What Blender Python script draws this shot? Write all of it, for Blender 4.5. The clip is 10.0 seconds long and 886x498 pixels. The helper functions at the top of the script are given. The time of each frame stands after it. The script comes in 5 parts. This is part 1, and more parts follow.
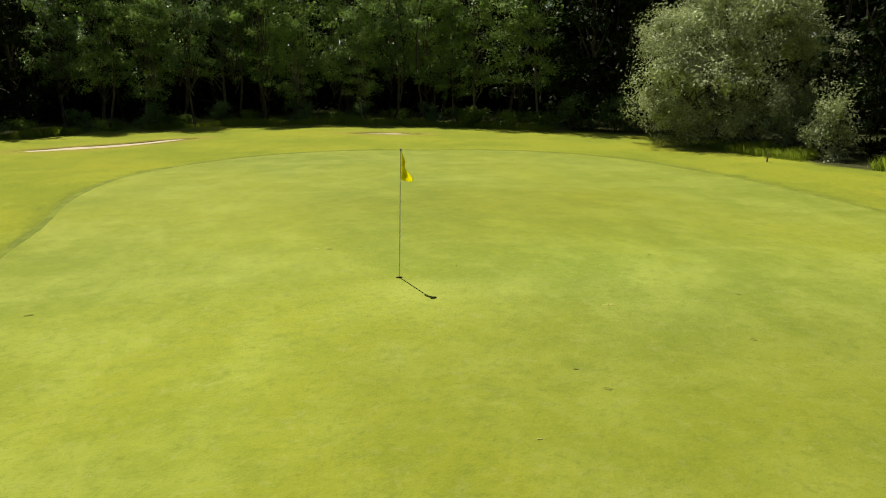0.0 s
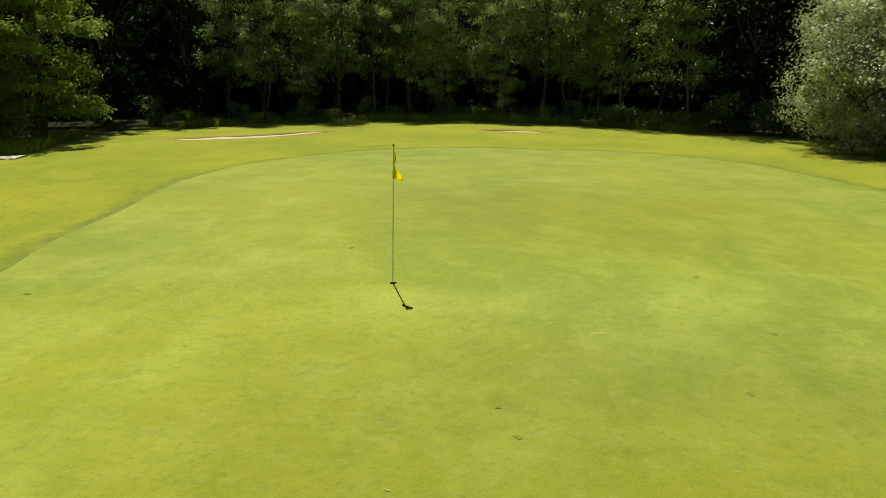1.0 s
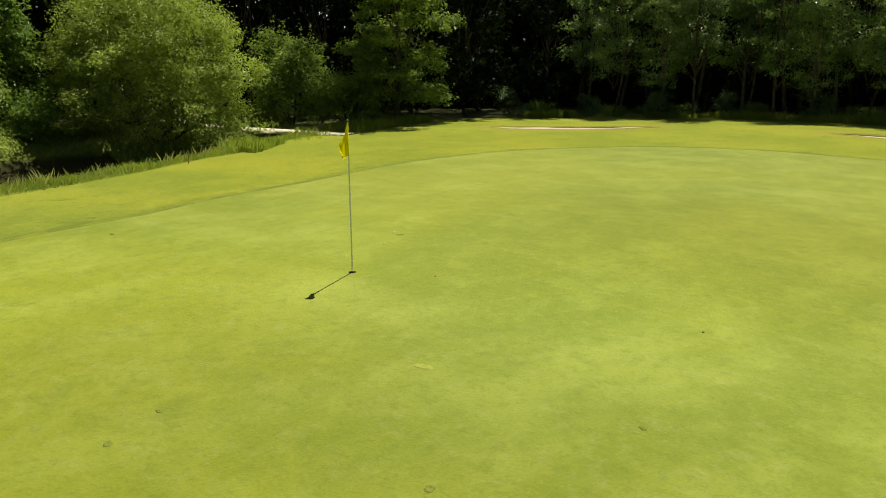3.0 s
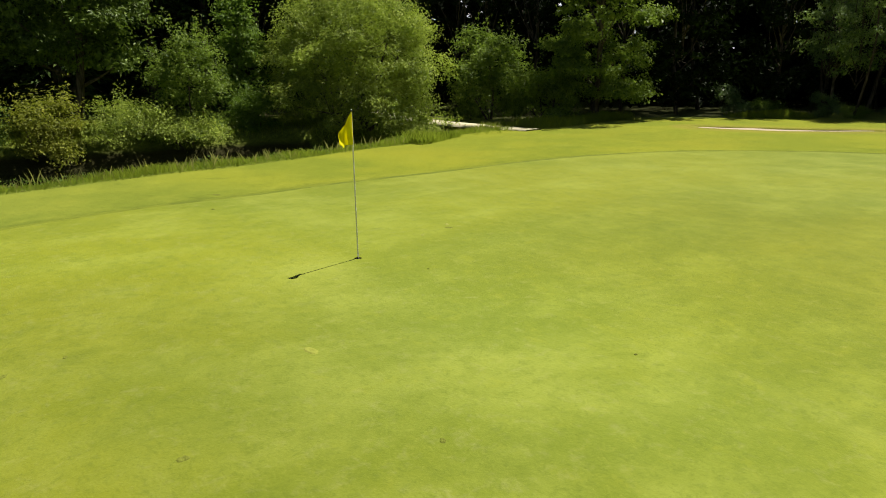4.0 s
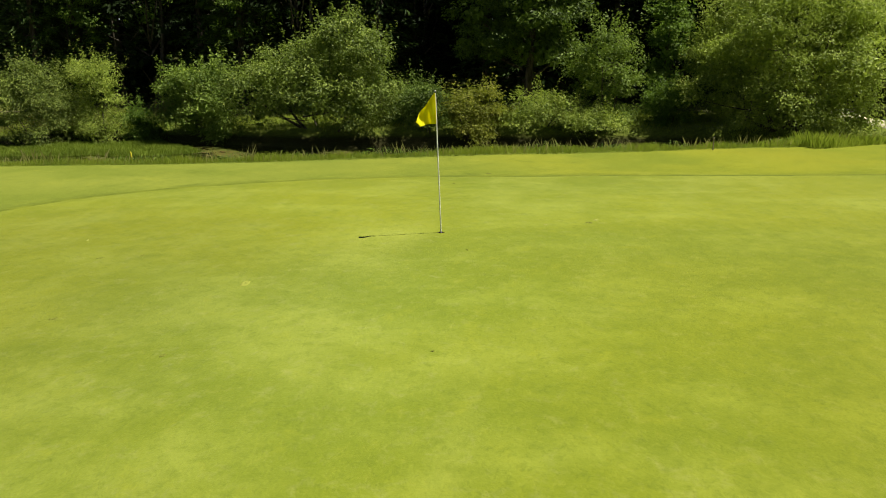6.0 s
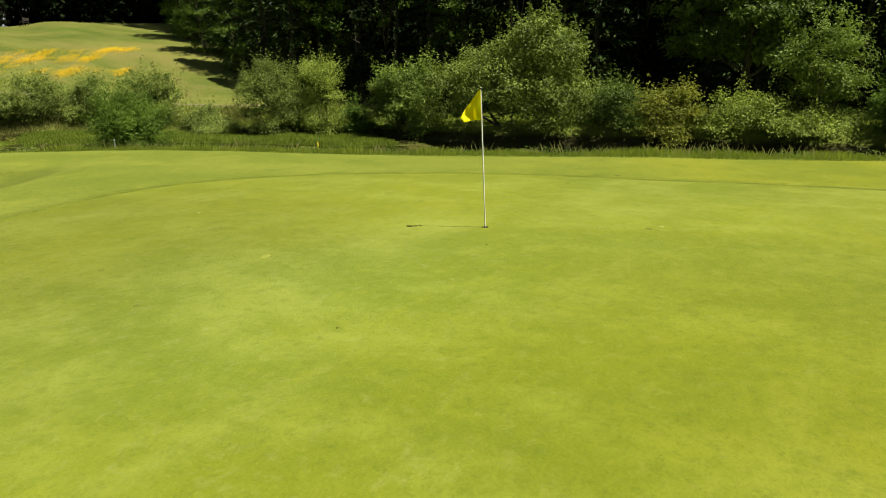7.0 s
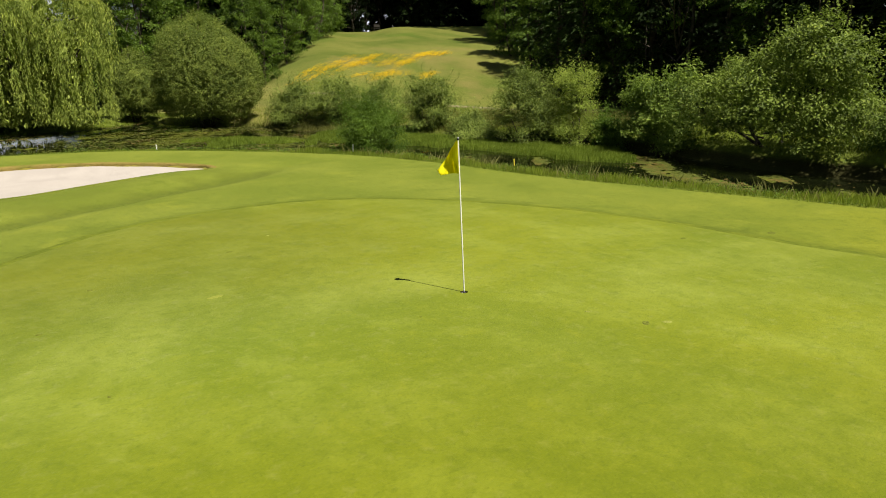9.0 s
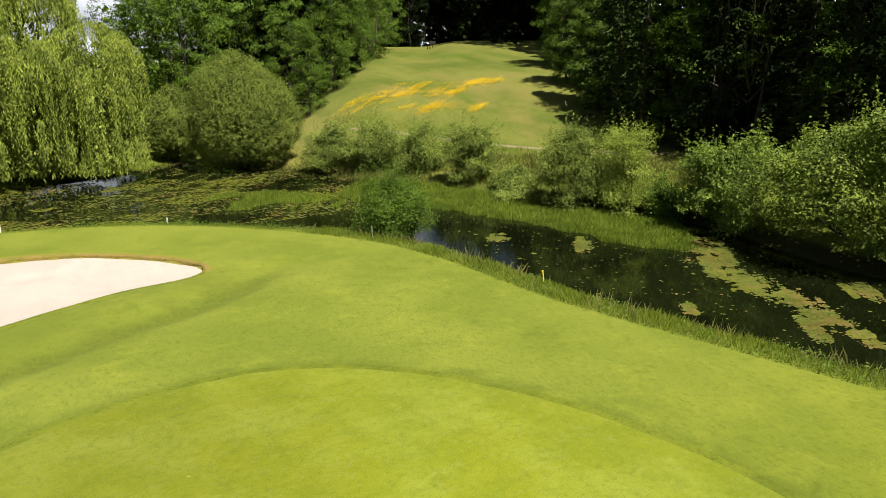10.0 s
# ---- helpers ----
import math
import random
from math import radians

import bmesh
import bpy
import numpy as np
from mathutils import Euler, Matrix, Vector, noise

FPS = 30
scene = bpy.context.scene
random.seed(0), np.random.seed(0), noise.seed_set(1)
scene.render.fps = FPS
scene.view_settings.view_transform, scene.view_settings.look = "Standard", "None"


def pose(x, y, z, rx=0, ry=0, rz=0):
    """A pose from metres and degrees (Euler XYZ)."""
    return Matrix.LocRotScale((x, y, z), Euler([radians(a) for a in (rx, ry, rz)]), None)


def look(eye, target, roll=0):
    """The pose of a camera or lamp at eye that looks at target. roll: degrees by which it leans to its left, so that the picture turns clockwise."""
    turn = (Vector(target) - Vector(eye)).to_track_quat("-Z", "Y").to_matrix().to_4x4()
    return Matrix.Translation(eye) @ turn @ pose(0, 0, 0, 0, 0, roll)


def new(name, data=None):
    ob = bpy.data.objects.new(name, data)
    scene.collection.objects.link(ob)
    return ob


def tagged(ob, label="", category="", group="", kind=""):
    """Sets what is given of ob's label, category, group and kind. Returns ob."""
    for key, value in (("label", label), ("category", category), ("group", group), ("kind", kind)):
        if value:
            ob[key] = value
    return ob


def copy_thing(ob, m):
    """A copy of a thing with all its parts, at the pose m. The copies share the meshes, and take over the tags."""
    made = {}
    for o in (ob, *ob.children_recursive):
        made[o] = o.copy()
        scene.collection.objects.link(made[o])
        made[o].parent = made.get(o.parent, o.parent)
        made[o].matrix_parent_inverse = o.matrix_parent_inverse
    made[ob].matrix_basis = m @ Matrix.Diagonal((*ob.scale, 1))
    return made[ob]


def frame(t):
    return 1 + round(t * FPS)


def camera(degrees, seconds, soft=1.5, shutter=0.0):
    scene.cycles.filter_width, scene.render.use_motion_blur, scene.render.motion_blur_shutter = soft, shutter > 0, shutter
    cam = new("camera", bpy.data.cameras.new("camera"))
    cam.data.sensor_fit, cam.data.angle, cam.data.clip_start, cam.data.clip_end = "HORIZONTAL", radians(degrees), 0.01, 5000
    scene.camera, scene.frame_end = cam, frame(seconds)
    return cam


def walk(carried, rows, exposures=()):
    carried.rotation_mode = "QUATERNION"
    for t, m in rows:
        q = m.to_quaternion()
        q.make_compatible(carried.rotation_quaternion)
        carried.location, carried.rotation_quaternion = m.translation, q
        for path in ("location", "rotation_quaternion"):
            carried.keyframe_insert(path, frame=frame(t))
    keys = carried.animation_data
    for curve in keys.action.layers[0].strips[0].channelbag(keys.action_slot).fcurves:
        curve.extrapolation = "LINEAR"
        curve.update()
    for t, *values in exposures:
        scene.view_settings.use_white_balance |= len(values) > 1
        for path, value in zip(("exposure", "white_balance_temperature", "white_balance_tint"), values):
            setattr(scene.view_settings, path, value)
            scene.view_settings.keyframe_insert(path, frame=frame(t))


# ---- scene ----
cam = camera(62.5, 10.0, 1.0)
PATH = [
    (0, (-1.439, -11.501, 3.248), (-1.078, -9.59, 2.784), -0.5),
    (0.5, (-0.067, -11.142, 3.18), (0.078, -9.202, 2.715), -0.3),
    (1, (1.379, -10.631, 3.099), (1.267, -8.689, 2.634), -0.2),
    (1.5, (2.768, -10.007, 2.993), (2.413, -8.094, 2.528), -0.0),
    (2, (4.209, -9.226, 2.911), (3.586, -7.384, 2.444), -0.0),
    (2.5, (5.633, -8.26, 2.81), (4.731, -6.537, 2.342), -0.0),
    (3.8, (8.799, -5.118, 2.681), (7.256, -3.938, 2.204), 0.2),
    (4, (9.188, -4.579, 2.662), (7.566, -3.512, 2.184), 0.1),
    (4.5, (9.978, -3.082, 2.606), (8.189, -2.327, 2.127), 0.2),
    (5, (10.522, -1.615, 2.563), (8.629, -1.184, 2.082), 0.0),
    (5.5, (10.753, -0.003, 2.475), (8.813, 0.07, 1.994), -0.0),
    (5.7, (10.767, 0.617, 2.472), (8.828, 0.55, 1.989), -0.0),
    (7, (10.08, 4.591, 2.424), (8.365, 3.684, 1.94), -0.1),
    (7.5, (9.23, 5.911, 2.395), (7.697, 4.722, 1.91), -0.2),
    (8, (8.36, 7.005, 2.418), (7.022, 5.599, 1.933), -0.1),
    (8.5, (7.319, 7.859, 2.435), (6.132, 6.324, 1.95), 0.1),
    (9, (5.82, 7.67, 3.081), (4.696, 6.092, 2.587), -0.1),
    (9.5, (4.035, 6.616, 4.461), (2.992, 4.984, 3.96), -0.3),
    (10, (2.231, 5.098, 6.039), (1.259, 3.426, 5.53), -0.3),
]
EXPOSURE = 1.0
walk(cam, [(t, look(eye, target, roll)) for t, eye, target, roll in PATH], [(0, EXPOSURE), (7.5, EXPOSURE), (9, EXPOSURE - 0.17), (9.5, EXPOSURE - 0.1), (10, EXPOSURE + 0.06)])

# ---- world and sun ----
SUN_ELEVATION, SUN_AZIMUTH = radians(63), radians(104)  # azimuth from +x, to the left
sky_world = bpy.data.worlds.new("sky")
scene.world = sky_world
sky_world.use_nodes = True
wn, wl = sky_world.node_tree.nodes, sky_world.node_tree.links
wn.clear()
sky_tex = wn.new("ShaderNodeTexSky")
sky_tex.sky_type = "NISHITA"
sky_tex.sun_disc = False
sky_tex.sun_elevation = SUN_ELEVATION
sky_tex.sun_rotation = radians(90) - SUN_AZIMUTH
sky_tex.air_density, sky_tex.dust_density, sky_tex.ozone_density = 1.0, 1.2, 1.0
# broken fair-weather cloud over the whole dome
cloud_co = wn.new("ShaderNodeTexCoord")
cloud_map = wn.new("ShaderNodeMapping")
cloud_map.inputs["Scale"].default_value = (2.2, 2.2, 5.0)
cloud_map.inputs["Location"].default_value = (3.1, 1.7, 0.4)
cloud_noise = wn.new("ShaderNodeTexNoise")
cloud_noise.inputs["Scale"].default_value, cloud_noise.inputs["Detail"].default_value = 1.6, 6.0
cloud_ramp = wn.new("ShaderNodeValToRGB")
cloud_ramp.color_ramp.elements[0].position, cloud_ramp.color_ramp.elements[1].position = 0.60, 0.72
cloud_mix = wn.new("ShaderNodeMixRGB")
cloud_mix.inputs[2].default_value = (27, 28, 30, 1)
sky_bg, sky_out = wn.new("ShaderNodeBackground"), wn.new("ShaderNodeOutputWorld")
sky_bg.inputs["Strength"].default_value = 0.018
wl.new(cloud_co.outputs["Generated"], cloud_map.inputs["Vector"])
wl.new(cloud_map.outputs["Vector"], cloud_noise.inputs["Vector"])
# the cloud closes up towards the horizon
cloud_split, cloud_low, cloud_sum = wn.new("ShaderNodeSeparateXYZ"), wn.new("ShaderNodeMapRange"), wn.new("ShaderNodeMath")
cloud_low.inputs[1].default_value, cloud_low.inputs[2].default_value, cloud_low.inputs[3].default_value, cloud_low.inputs[4].default_value = 0.0, 0.30, 0.22, 0.0
wl.new(cloud_co.outputs["Generated"], cloud_split.inputs[0])
wl.new(cloud_split.outputs["Z"], cloud_low.inputs[0])
wl.new(cloud_noise.outputs["Fac"], cloud_sum.inputs[0])
wl.new(cloud_low.outputs[0], cloud_sum.inputs[1])
wl.new(cloud_sum.outputs[0], cloud_ramp.inputs["Fac"])
wl.new(cloud_ramp.outputs["Color"], cloud_mix.inputs["Fac"])
wl.new(sky_tex.outputs["Color"], cloud_mix.inputs[1])
wl.new(cloud_mix.outputs["Color"], sky_bg.inputs["Color"])
wl.new(sky_bg.outputs["Background"], sky_out.inputs["Surface"])

sun_lamp = bpy.data.lights.new("sun", "SUN")
sun_lamp.energy, sun_lamp.angle, sun_lamp.color = 5.0, radians(0.55), (1.0, 0.95, 0.86)
sun_at = Vector((math.cos(SUN_AZIMUTH) * math.cos(SUN_ELEVATION), math.sin(SUN_AZIMUTH) * math.cos(SUN_ELEVATION), math.sin(SUN_ELEVATION)))
sun = new("sun", sun_lamp)
sun.matrix_world = look(sun_at * 60, (0, 0, 0))


# ---- materials ----
class Nodes:
    """A short hand for building one material."""

    def __init__(self, name):
        self.mat = bpy.data.materials.new(name)
        self.mat.use_nodes = True
        self.tree = self.mat.node_tree
        self.tree.nodes.clear()
        self.out = self.add("ShaderNodeOutputMaterial")
        self.geo = self.add("ShaderNodeNewGeometry")

    def add(self, kind, **values):
        node = self.tree.nodes.new(kind)
        for key, value in values.items():
            node.inputs[key.replace("_", " ")].default_value = value
        return node

    def link(self, a, b):
        self.tree.links.new(a, b)

    def noise(self, scale, detail=4.0, stretch=None, rough=0.55, distortion=0.0):
        node = self.add("ShaderNodeTexNoise", Scale=scale, Detail=detail, Roughness=rough, Distortion=distortion)
        source = self.geo.outputs["Position"]
        if stretch:
            turn = self.add("ShaderNodeMapping")
            turn.inputs["Scale"].default_value = stretch[:3]
            if len(stretch) > 3:
                turn.inputs["Rotation"].default_value = (0, 0, stretch[3])
            self.link(source, turn.inputs["Vector"])
            source = turn.outputs["Vector"]
        self.link(source, node.inputs["Vector"])
        return node.outputs["Fac"]

    def attribute(self, name):
        node = self.add("ShaderNodeAttribute")
        node.attribute_name = name
        return node.outputs["Fac"]

    def span(self, value, low, high, to_low=0.0, to_high=1.0):
        node = self.add("ShaderNodeMapRange")
        node.interpolation_type = "SMOOTHSTEP"
        for key, v in zip((1, 2, 3, 4), (low, high, to_low, to_high)):
            node.inputs[key].default_value = v
        self.link(value, node.inputs[0])
        return node.outputs[0]

    def math(self, op, a, b):
        node = self.add("ShaderNodeMath")
        node.operation = op
        for n, v in enumerate((a, b)):
            if isinstance(v, (int, float)):
                node.inputs[n].default_value = v
            else:
                self.link(v, node.inputs[n])
        return node.outputs[0]

    def mix(self, fac, a, b, blend="MIX"):
        node = self.add("ShaderNodeMixRGB")
        node.blend_type = blend
        for n, v in enumerate((fac, a, b)):
            if isinstance(v, (int, float)):
                node.inputs[n].default_value = v
            elif isinstance(v, tuple):
                node.inputs[n].default_value = (*v, 1)
            else:
                self.link(v, node.inputs[n])
        return node.outputs[0]

    def bump(self, height, strength=0.5, distance=0.02):
        node = self.add("ShaderNodeBump", Strength=strength, Distance=distance)
        self.link(height, node.inputs["Height"])
        return node.outputs["Normal"]

    def surface(self, color, rough=0.7, normal=None, metal=0.0, specular=0.3, **more):
        node = self.add("ShaderNodeBsdfPrincipled", Roughness=rough if isinstance(rough, float) else 0.5, Metallic=metal, **more)
        node.inputs["Specular IOR Level"].default_value = specular
        if isinstance(color, tuple):
            node.inputs["Base Color"].default_value = (*color, 1)
        else:
            self.link(color, node.inputs["Base Color"])
        if not isinstance(rough, float):
            self.link(rough, node.inputs["Roughness"])
        if normal is not None:
            self.link(normal, node.inputs["Normal"])
        self.link(node.outputs[0], self.out.inputs["Surface"])
        return node


def leaf_material(name, deep, light, through_light=0.35, rough=0.5, gloss=0.09):
    """Thin leaves: their colour runs from deep to light leaf by leaf and clump by clump, with a waxy face and some light coming through."""
    n = Nodes(name)
    each = n.geo.outputs["Random Per Island"]
    clump = n.noise(0.75, 3.0)
    hue = n.math("ADD", n.math("MULTIPLY", each, 0.5), n.math("MULTIPLY", n.span(clump, 0.3, 0.7), 0.5))
    color = n.mix(hue, deep, light)
    yellow = tuple(min(1, c * k) for c, k in zip(light, (1.5, 1.15, 0.9)))
    color = n.mix(n.span(each, 0.95, 1.0, 0, 0.3), color, yellow)
    face = n.add("ShaderNodeBsdfPrincipled", Roughness=rough)
    face.inputs["Specular IOR Level"].default_value = gloss
    back = n.add("ShaderNodeBsdfTranslucent")
    n.link(color, face.inputs["Base Color"])
    n.link(n.mix(0.5, color, tuple(min(1, c * k) for c, k in zip(light, (1.15, 1.3, 0.7)))), back.inputs["Color"])
    both = n.add("ShaderNodeMixShader", Fac=through_light)
    n.link(face.outputs[0], both.inputs[1])
    n.link(back.outputs[0], both.inputs[2])
    n.link(both.outputs[0], n.out.inputs["Surface"])
    return n.mat


def bark_material(name, dark, pale):
    n = Nodes(name)
    grain = n.noise(9, 6, (1, 1, 0.18))
    moss = n.noise(1.3, 3)
    color = n.mix(n.span(grain, 0.3, 0.7), dark, pale)
    color = n.mix(n.span(moss, 0.55, 0.75, 0, 0.6), color, (0.045, 0.06, 0.02))
    n.surface(color, 0.9, n.bump(grain, 0.8, 0.03), specular=0.1)
    return n.mat


def green_material():
    """The putting green: close-mown turf, mottled at every scale from hand to room, with bleached flecks and dull mowing streaks."""
    n = Nodes("green_turf")
    broad = n.noise(0.14, 3, (1.0, 0.7, 1, 0.5))
    worn = n.noise(0.33, 4, rough=0.6)
    patch = n.noise(0.85, 5, (1.0, 0.75, 1, 0.35), 0.6, 0.3)
    streak = n.noise(0.6, 5, (0.28, 1.0, 1, 0.15), 0.6, 0.15)
    blot = n.noise(2.7, 6, rough=0.66, distortion=0.35)
    small = n.noise(8.5, 5, rough=0.68, distortion=0.2)
    bleach = n.noise(5.2, 6, rough=0.72, distortion=0.4)
    fine = n.noise(34, 5, rough=0.7)
    color = n.mix(n.span(broad, 0.36, 0.64), (0.104, 0.132, 0.009), (0.140, 0.156, 0.007))
    color = n.mix(n.span(worn, 0.46, 0.72, 0, 0.50), color, (0.176, 0.199, 0.027))
    color = n.mix(n.span(patch, 0.44, 0.74, 0, 0.52), color, (0.188, 0.213, 0.028))
    color = n.mix(n.span(patch, 0.48, 0.26, 0, 0.40), color, (0.098, 0.126, 0.007))
    color = n.mix(n.span(streak, 0.49, 0.72, 0, 0.48), color, (0.184, 0.206, 0.032))
    color = n.mix(n.span(blot, 0.48, 0.72, 0, 0.50), color, (0.090, 0.116, 0.007))
    color = n.mix(n.span(blot, 0.47, 0.26, 0, 0.40), color, (0.180, 0.192, 0.014))
    color = n.mix(n.span(small, 0.48, 0.74, 0, 0.46), color, (0.078, 0.104, 0.008))
    color = n.mix(n.span(small, 0.46, 0.27, 0, 0.26), color, (0.186, 0.195, 0.022))
    color = n.mix(n.span(bleach, 0.51, 0.76, 0, 0.36), color, (0.205, 0.208, 0.060))
    color = n.mix(n.span(bleach, 0.36, 0.24, 0, 0.35), color, (0.156, 0.148, 0.020))
    color = n.mix(n.span(fine, 0.5, 0.74, 0.0, 0.40), color, (0.082, 0.104, 0.007))
    color = n.mix(n.span(fine, 0.48, 0.28, 0.0, 0.28), color, (0.182, 0.202, 0.026))
    color = n.mix(1.0, color, (1.045, 1.045, 1.0), "MULTIPLY")
    # an olive patch, and uneven brightness of the view put into the colour: two paler spots, and two weak olive ones at
    # the near end and along the east side
    for spot, wide, share, tint in (((3.1, 5.5, 0.0), 6.2, 0.8, (0.87, 0.85, 0.42)), ((5.8, 0.2, -0.1), 5.4, 0.65, (1.07, 1.10, 1.3)), ((-0.5, 0.0, 0.0), 8.0, 0.6, (1.08, 1.10, 1.2)), ((3.4, -5.6, -0.15), 6.8, 0.8, (0.79, 0.79, 0.85)), ((8.2, 1.6, 0.0), 4.6, 0.25, (0.88, 0.87, 0.7))):
        gap = n.add("ShaderNodeVectorMath")
        gap.operation = "DISTANCE"
        gap.inputs[1].default_value = spot
        n.link(n.geo.outputs["Position"], gap.inputs[0])
        reach = n.math("ADD", gap.outputs["Value"], n.math("MULTIPLY", n.math("SUBTRACT", worn, 0.5), 5.0))
        color = n.mix(n.span(reach, wide, wide * 0.38, 0, share), color, n.mix(1.0, color, tint, "MULTIPLY"))
    height = n.math("ADD", n.math("MULTIPLY", fine, 0.6), n.math("MULTIPLY", small, 0.8))
    n.surface(color, 0.75, n.bump(height, 0.5, 0.02), specular=0.06, Sheen_Weight=0.22, Sheen_Roughness=0.40, Sheen_Tint=(0.90, 0.96, 0.45, 1))
    return n.mat


def fringe_colors(n):
    broad = n.noise(0.22, 3)
    patch = n.noise(1.1, 5, rough=0.65, distortion=0.5)
    tuft = n.noise(9, 6, (1, 0.6, 1, 0.8), 0.75)
    where = n.add("ShaderNodeSeparateXYZ")
    n.link(n.geo.outputs["Position"], where.inputs[0])
    north = n.span(n.math("ADD", where.outputs["Y"], n.math("MULTIPLY", n.math("SUBTRACT", broad, 0.5), 12.0)), -7.0, 8.0)
    lush = n.mix(n.span(broad, 0.36, 0.64), (0.112, 0.141, 0.014), (0.150, 0.174, 0.021))
    dry = n.mix(n.span(broad, 0.36, 0.64), (0.122, 0.146, 0.008), (0.166, 0.178, 0.010))
    color = n.mix(north, lush, dry)
    color = n.mix(n.span(patch, 0.5, 0.75, 0, 0.6), color, (0.190, 0.205, 0.022))
    color = n.mix(n.span(patch, 0.46, 0.28, 0, 0.6), color, (0.082, 0.110, 0.009))
    scorch = n.noise(0.16, 4, (1, 0.8, 1, 0.4), 0.6)
    color = n.mix(n.math("MULTIPLY", n.span(scorch, 0.51, 0.68, 0, 0.28), north), color, (0.196, 0.180, 0.011))
    blade = n.noise(26, 4, (1, 0.5, 1, 0.3), 0.7)
    color = n.mix(n.span(tuft, 0.46, 0.76, 0, 0.7), color, (0.060, 0.082, 0.007))
    color = n.mix(n.span(blade, 0.5, 0.75, 0, 0.35), color, (0.060, 0.084, 0.008))
    color = n.mix(n.span(blade, 0.45, 0.25, 0, 0.35), color, (0.215, 0.232, 0.036))
    return color, tuft, patch, broad


def ground_material():
    """One sheet of turf, rough grass, meadow, woodland floor and muddy pond bed, told apart by the distances stored in
    it.
    """
    n = Nodes("ground_turf")
    turf, tuft, patch, broad = fringe_colors(n)
    fine = n.noise(40, 4)
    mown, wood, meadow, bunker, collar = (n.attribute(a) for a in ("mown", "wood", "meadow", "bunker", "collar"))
    # a darker band of longer turf round the green, and dry turf beside the sand
    band = n.math("ADD", collar, n.math("MULTIPLY", n.math("SUBTRACT", patch, 0.5), 1.3))
    color = n.mix(n.span(band, 0.75, 0.1, 0, 0.55), turf, (0.070, 0.090, 0.009))
    dry = n.math("ADD", bunker, n.math("MULTIPLY", n.math("SUBTRACT", broad, 0.5), 1.6))
    parched = n.math("MULTIPLY", n.span(dry, 0.5, 0.0, 0, 0.8), n.attribute("dry_side"))
    color = n.mix(parched, color, (0.178, 0.145, 0.026))
    # longer, duller grass down the hollow, with the shade on its side put into the colour
    slope_shade = n.math("ADD", n.attribute("hollow"), n.math("MULTIPLY", n.math("SUBTRACT", patch, 0.5), 1.5))
    color = n.mix(n.span(slope_shade, 0.25, 0.95, 0, 0.72), color, n.mix(n.span(tuft, 0.38, 0.66), (0.048, 0.068, 0.008), (0.098, 0.116, 0.012)))
    # rough grass outside the mown line
    edge = n.math("ADD", mown, n.math("MULTIPLY", n.math("SUBTRACT", tuft, 0.5), 0.6))
    rough_grass = n.mix(n.span(tuft, 0.35, 0.65), (0.055, 0.078, 0.009), (0.125, 0.150, 0.020))
    color = n.mix(n.span(edge, -0.1, 0.35), color, rough_grass)
    # dry hillside meadow
    streak = n.noise(0.20, 5, (1, 0.45, 1, -0.35), 0.6, 0.5)
    blades = n.noise(3.5, 5, rough=0.7)
    field = n.mix(n.span(streak, 0.34, 0.64), (0.060, 0.084, 0.011), (0.130, 0.134, 0.027))
    field = n.mix(n.span(blades, 0.42, 0.72, 0, 0.65), field, (0.050, 0.070, 0.010))
    straw = n.noise(0.11, 5, (1, 0.6, 1, -0.35), 0.65, 0.4)
    field = n.mix(n.span(straw, 0.50, 0.66, 0, 0.6), field, (0.158, 0.128, 0.040))
    field = n.mix(n.span(straw, 0.44, 0.32, 0, 0.6), field, (0.062, 0.102, 0.010))
    color = n.mix(n.span(meadow, 0.3, 0.7), color, field)
    # leaf litter under the trees, near-black with the wood's shade in its colour
    shaded_litter = n.mix(n.span(patch, 0.35, 0.65), (0.012, 0.011, 0.004), (0.031, 0.034, 0.009))
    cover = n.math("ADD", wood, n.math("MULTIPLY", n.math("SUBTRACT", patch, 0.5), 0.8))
    color = n.mix(n.span(cover, 0.35, 0.65), color, shaded_litter)
    mud_shade = n.attribute("mud_shade")
    color = n.mix(n.span(mud_shade, 0.3, 0.8), color, (0.017, 0.015, 0.005))
    height = n.math("ADD", n.math("MULTIPLY", fine, 0.5), n.math("MULTIPLY", tuft, 1.2))
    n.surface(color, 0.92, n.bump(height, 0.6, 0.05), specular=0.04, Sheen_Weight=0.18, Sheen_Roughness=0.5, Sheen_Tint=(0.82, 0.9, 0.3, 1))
    return n.mat


def lip_material(name, base, dry, parched=None):
    n = Nodes(name)
    tuft, patch = n.noise(11, 5, rough=0.65), n.noise(1.4, 4)
    color = n.mix(n.span(patch, 0.35, 0.65), base, dry)
    if parched:
        color = n.mix(n.math("MULTIPLY", n.span(patch, 0.25, 0.6, 0.45, 1.0), n.attribute("dry_side")), color, parched)
    color = n.mix(n.span(tuft, 0.5, 0.75, 0, 0.7), color, tuple(c * 0.5 for c in base))
    n.surface(color, 0.9, n.bump(tuft, 0.8, 0.03), specular=0.1)
    return n.mat


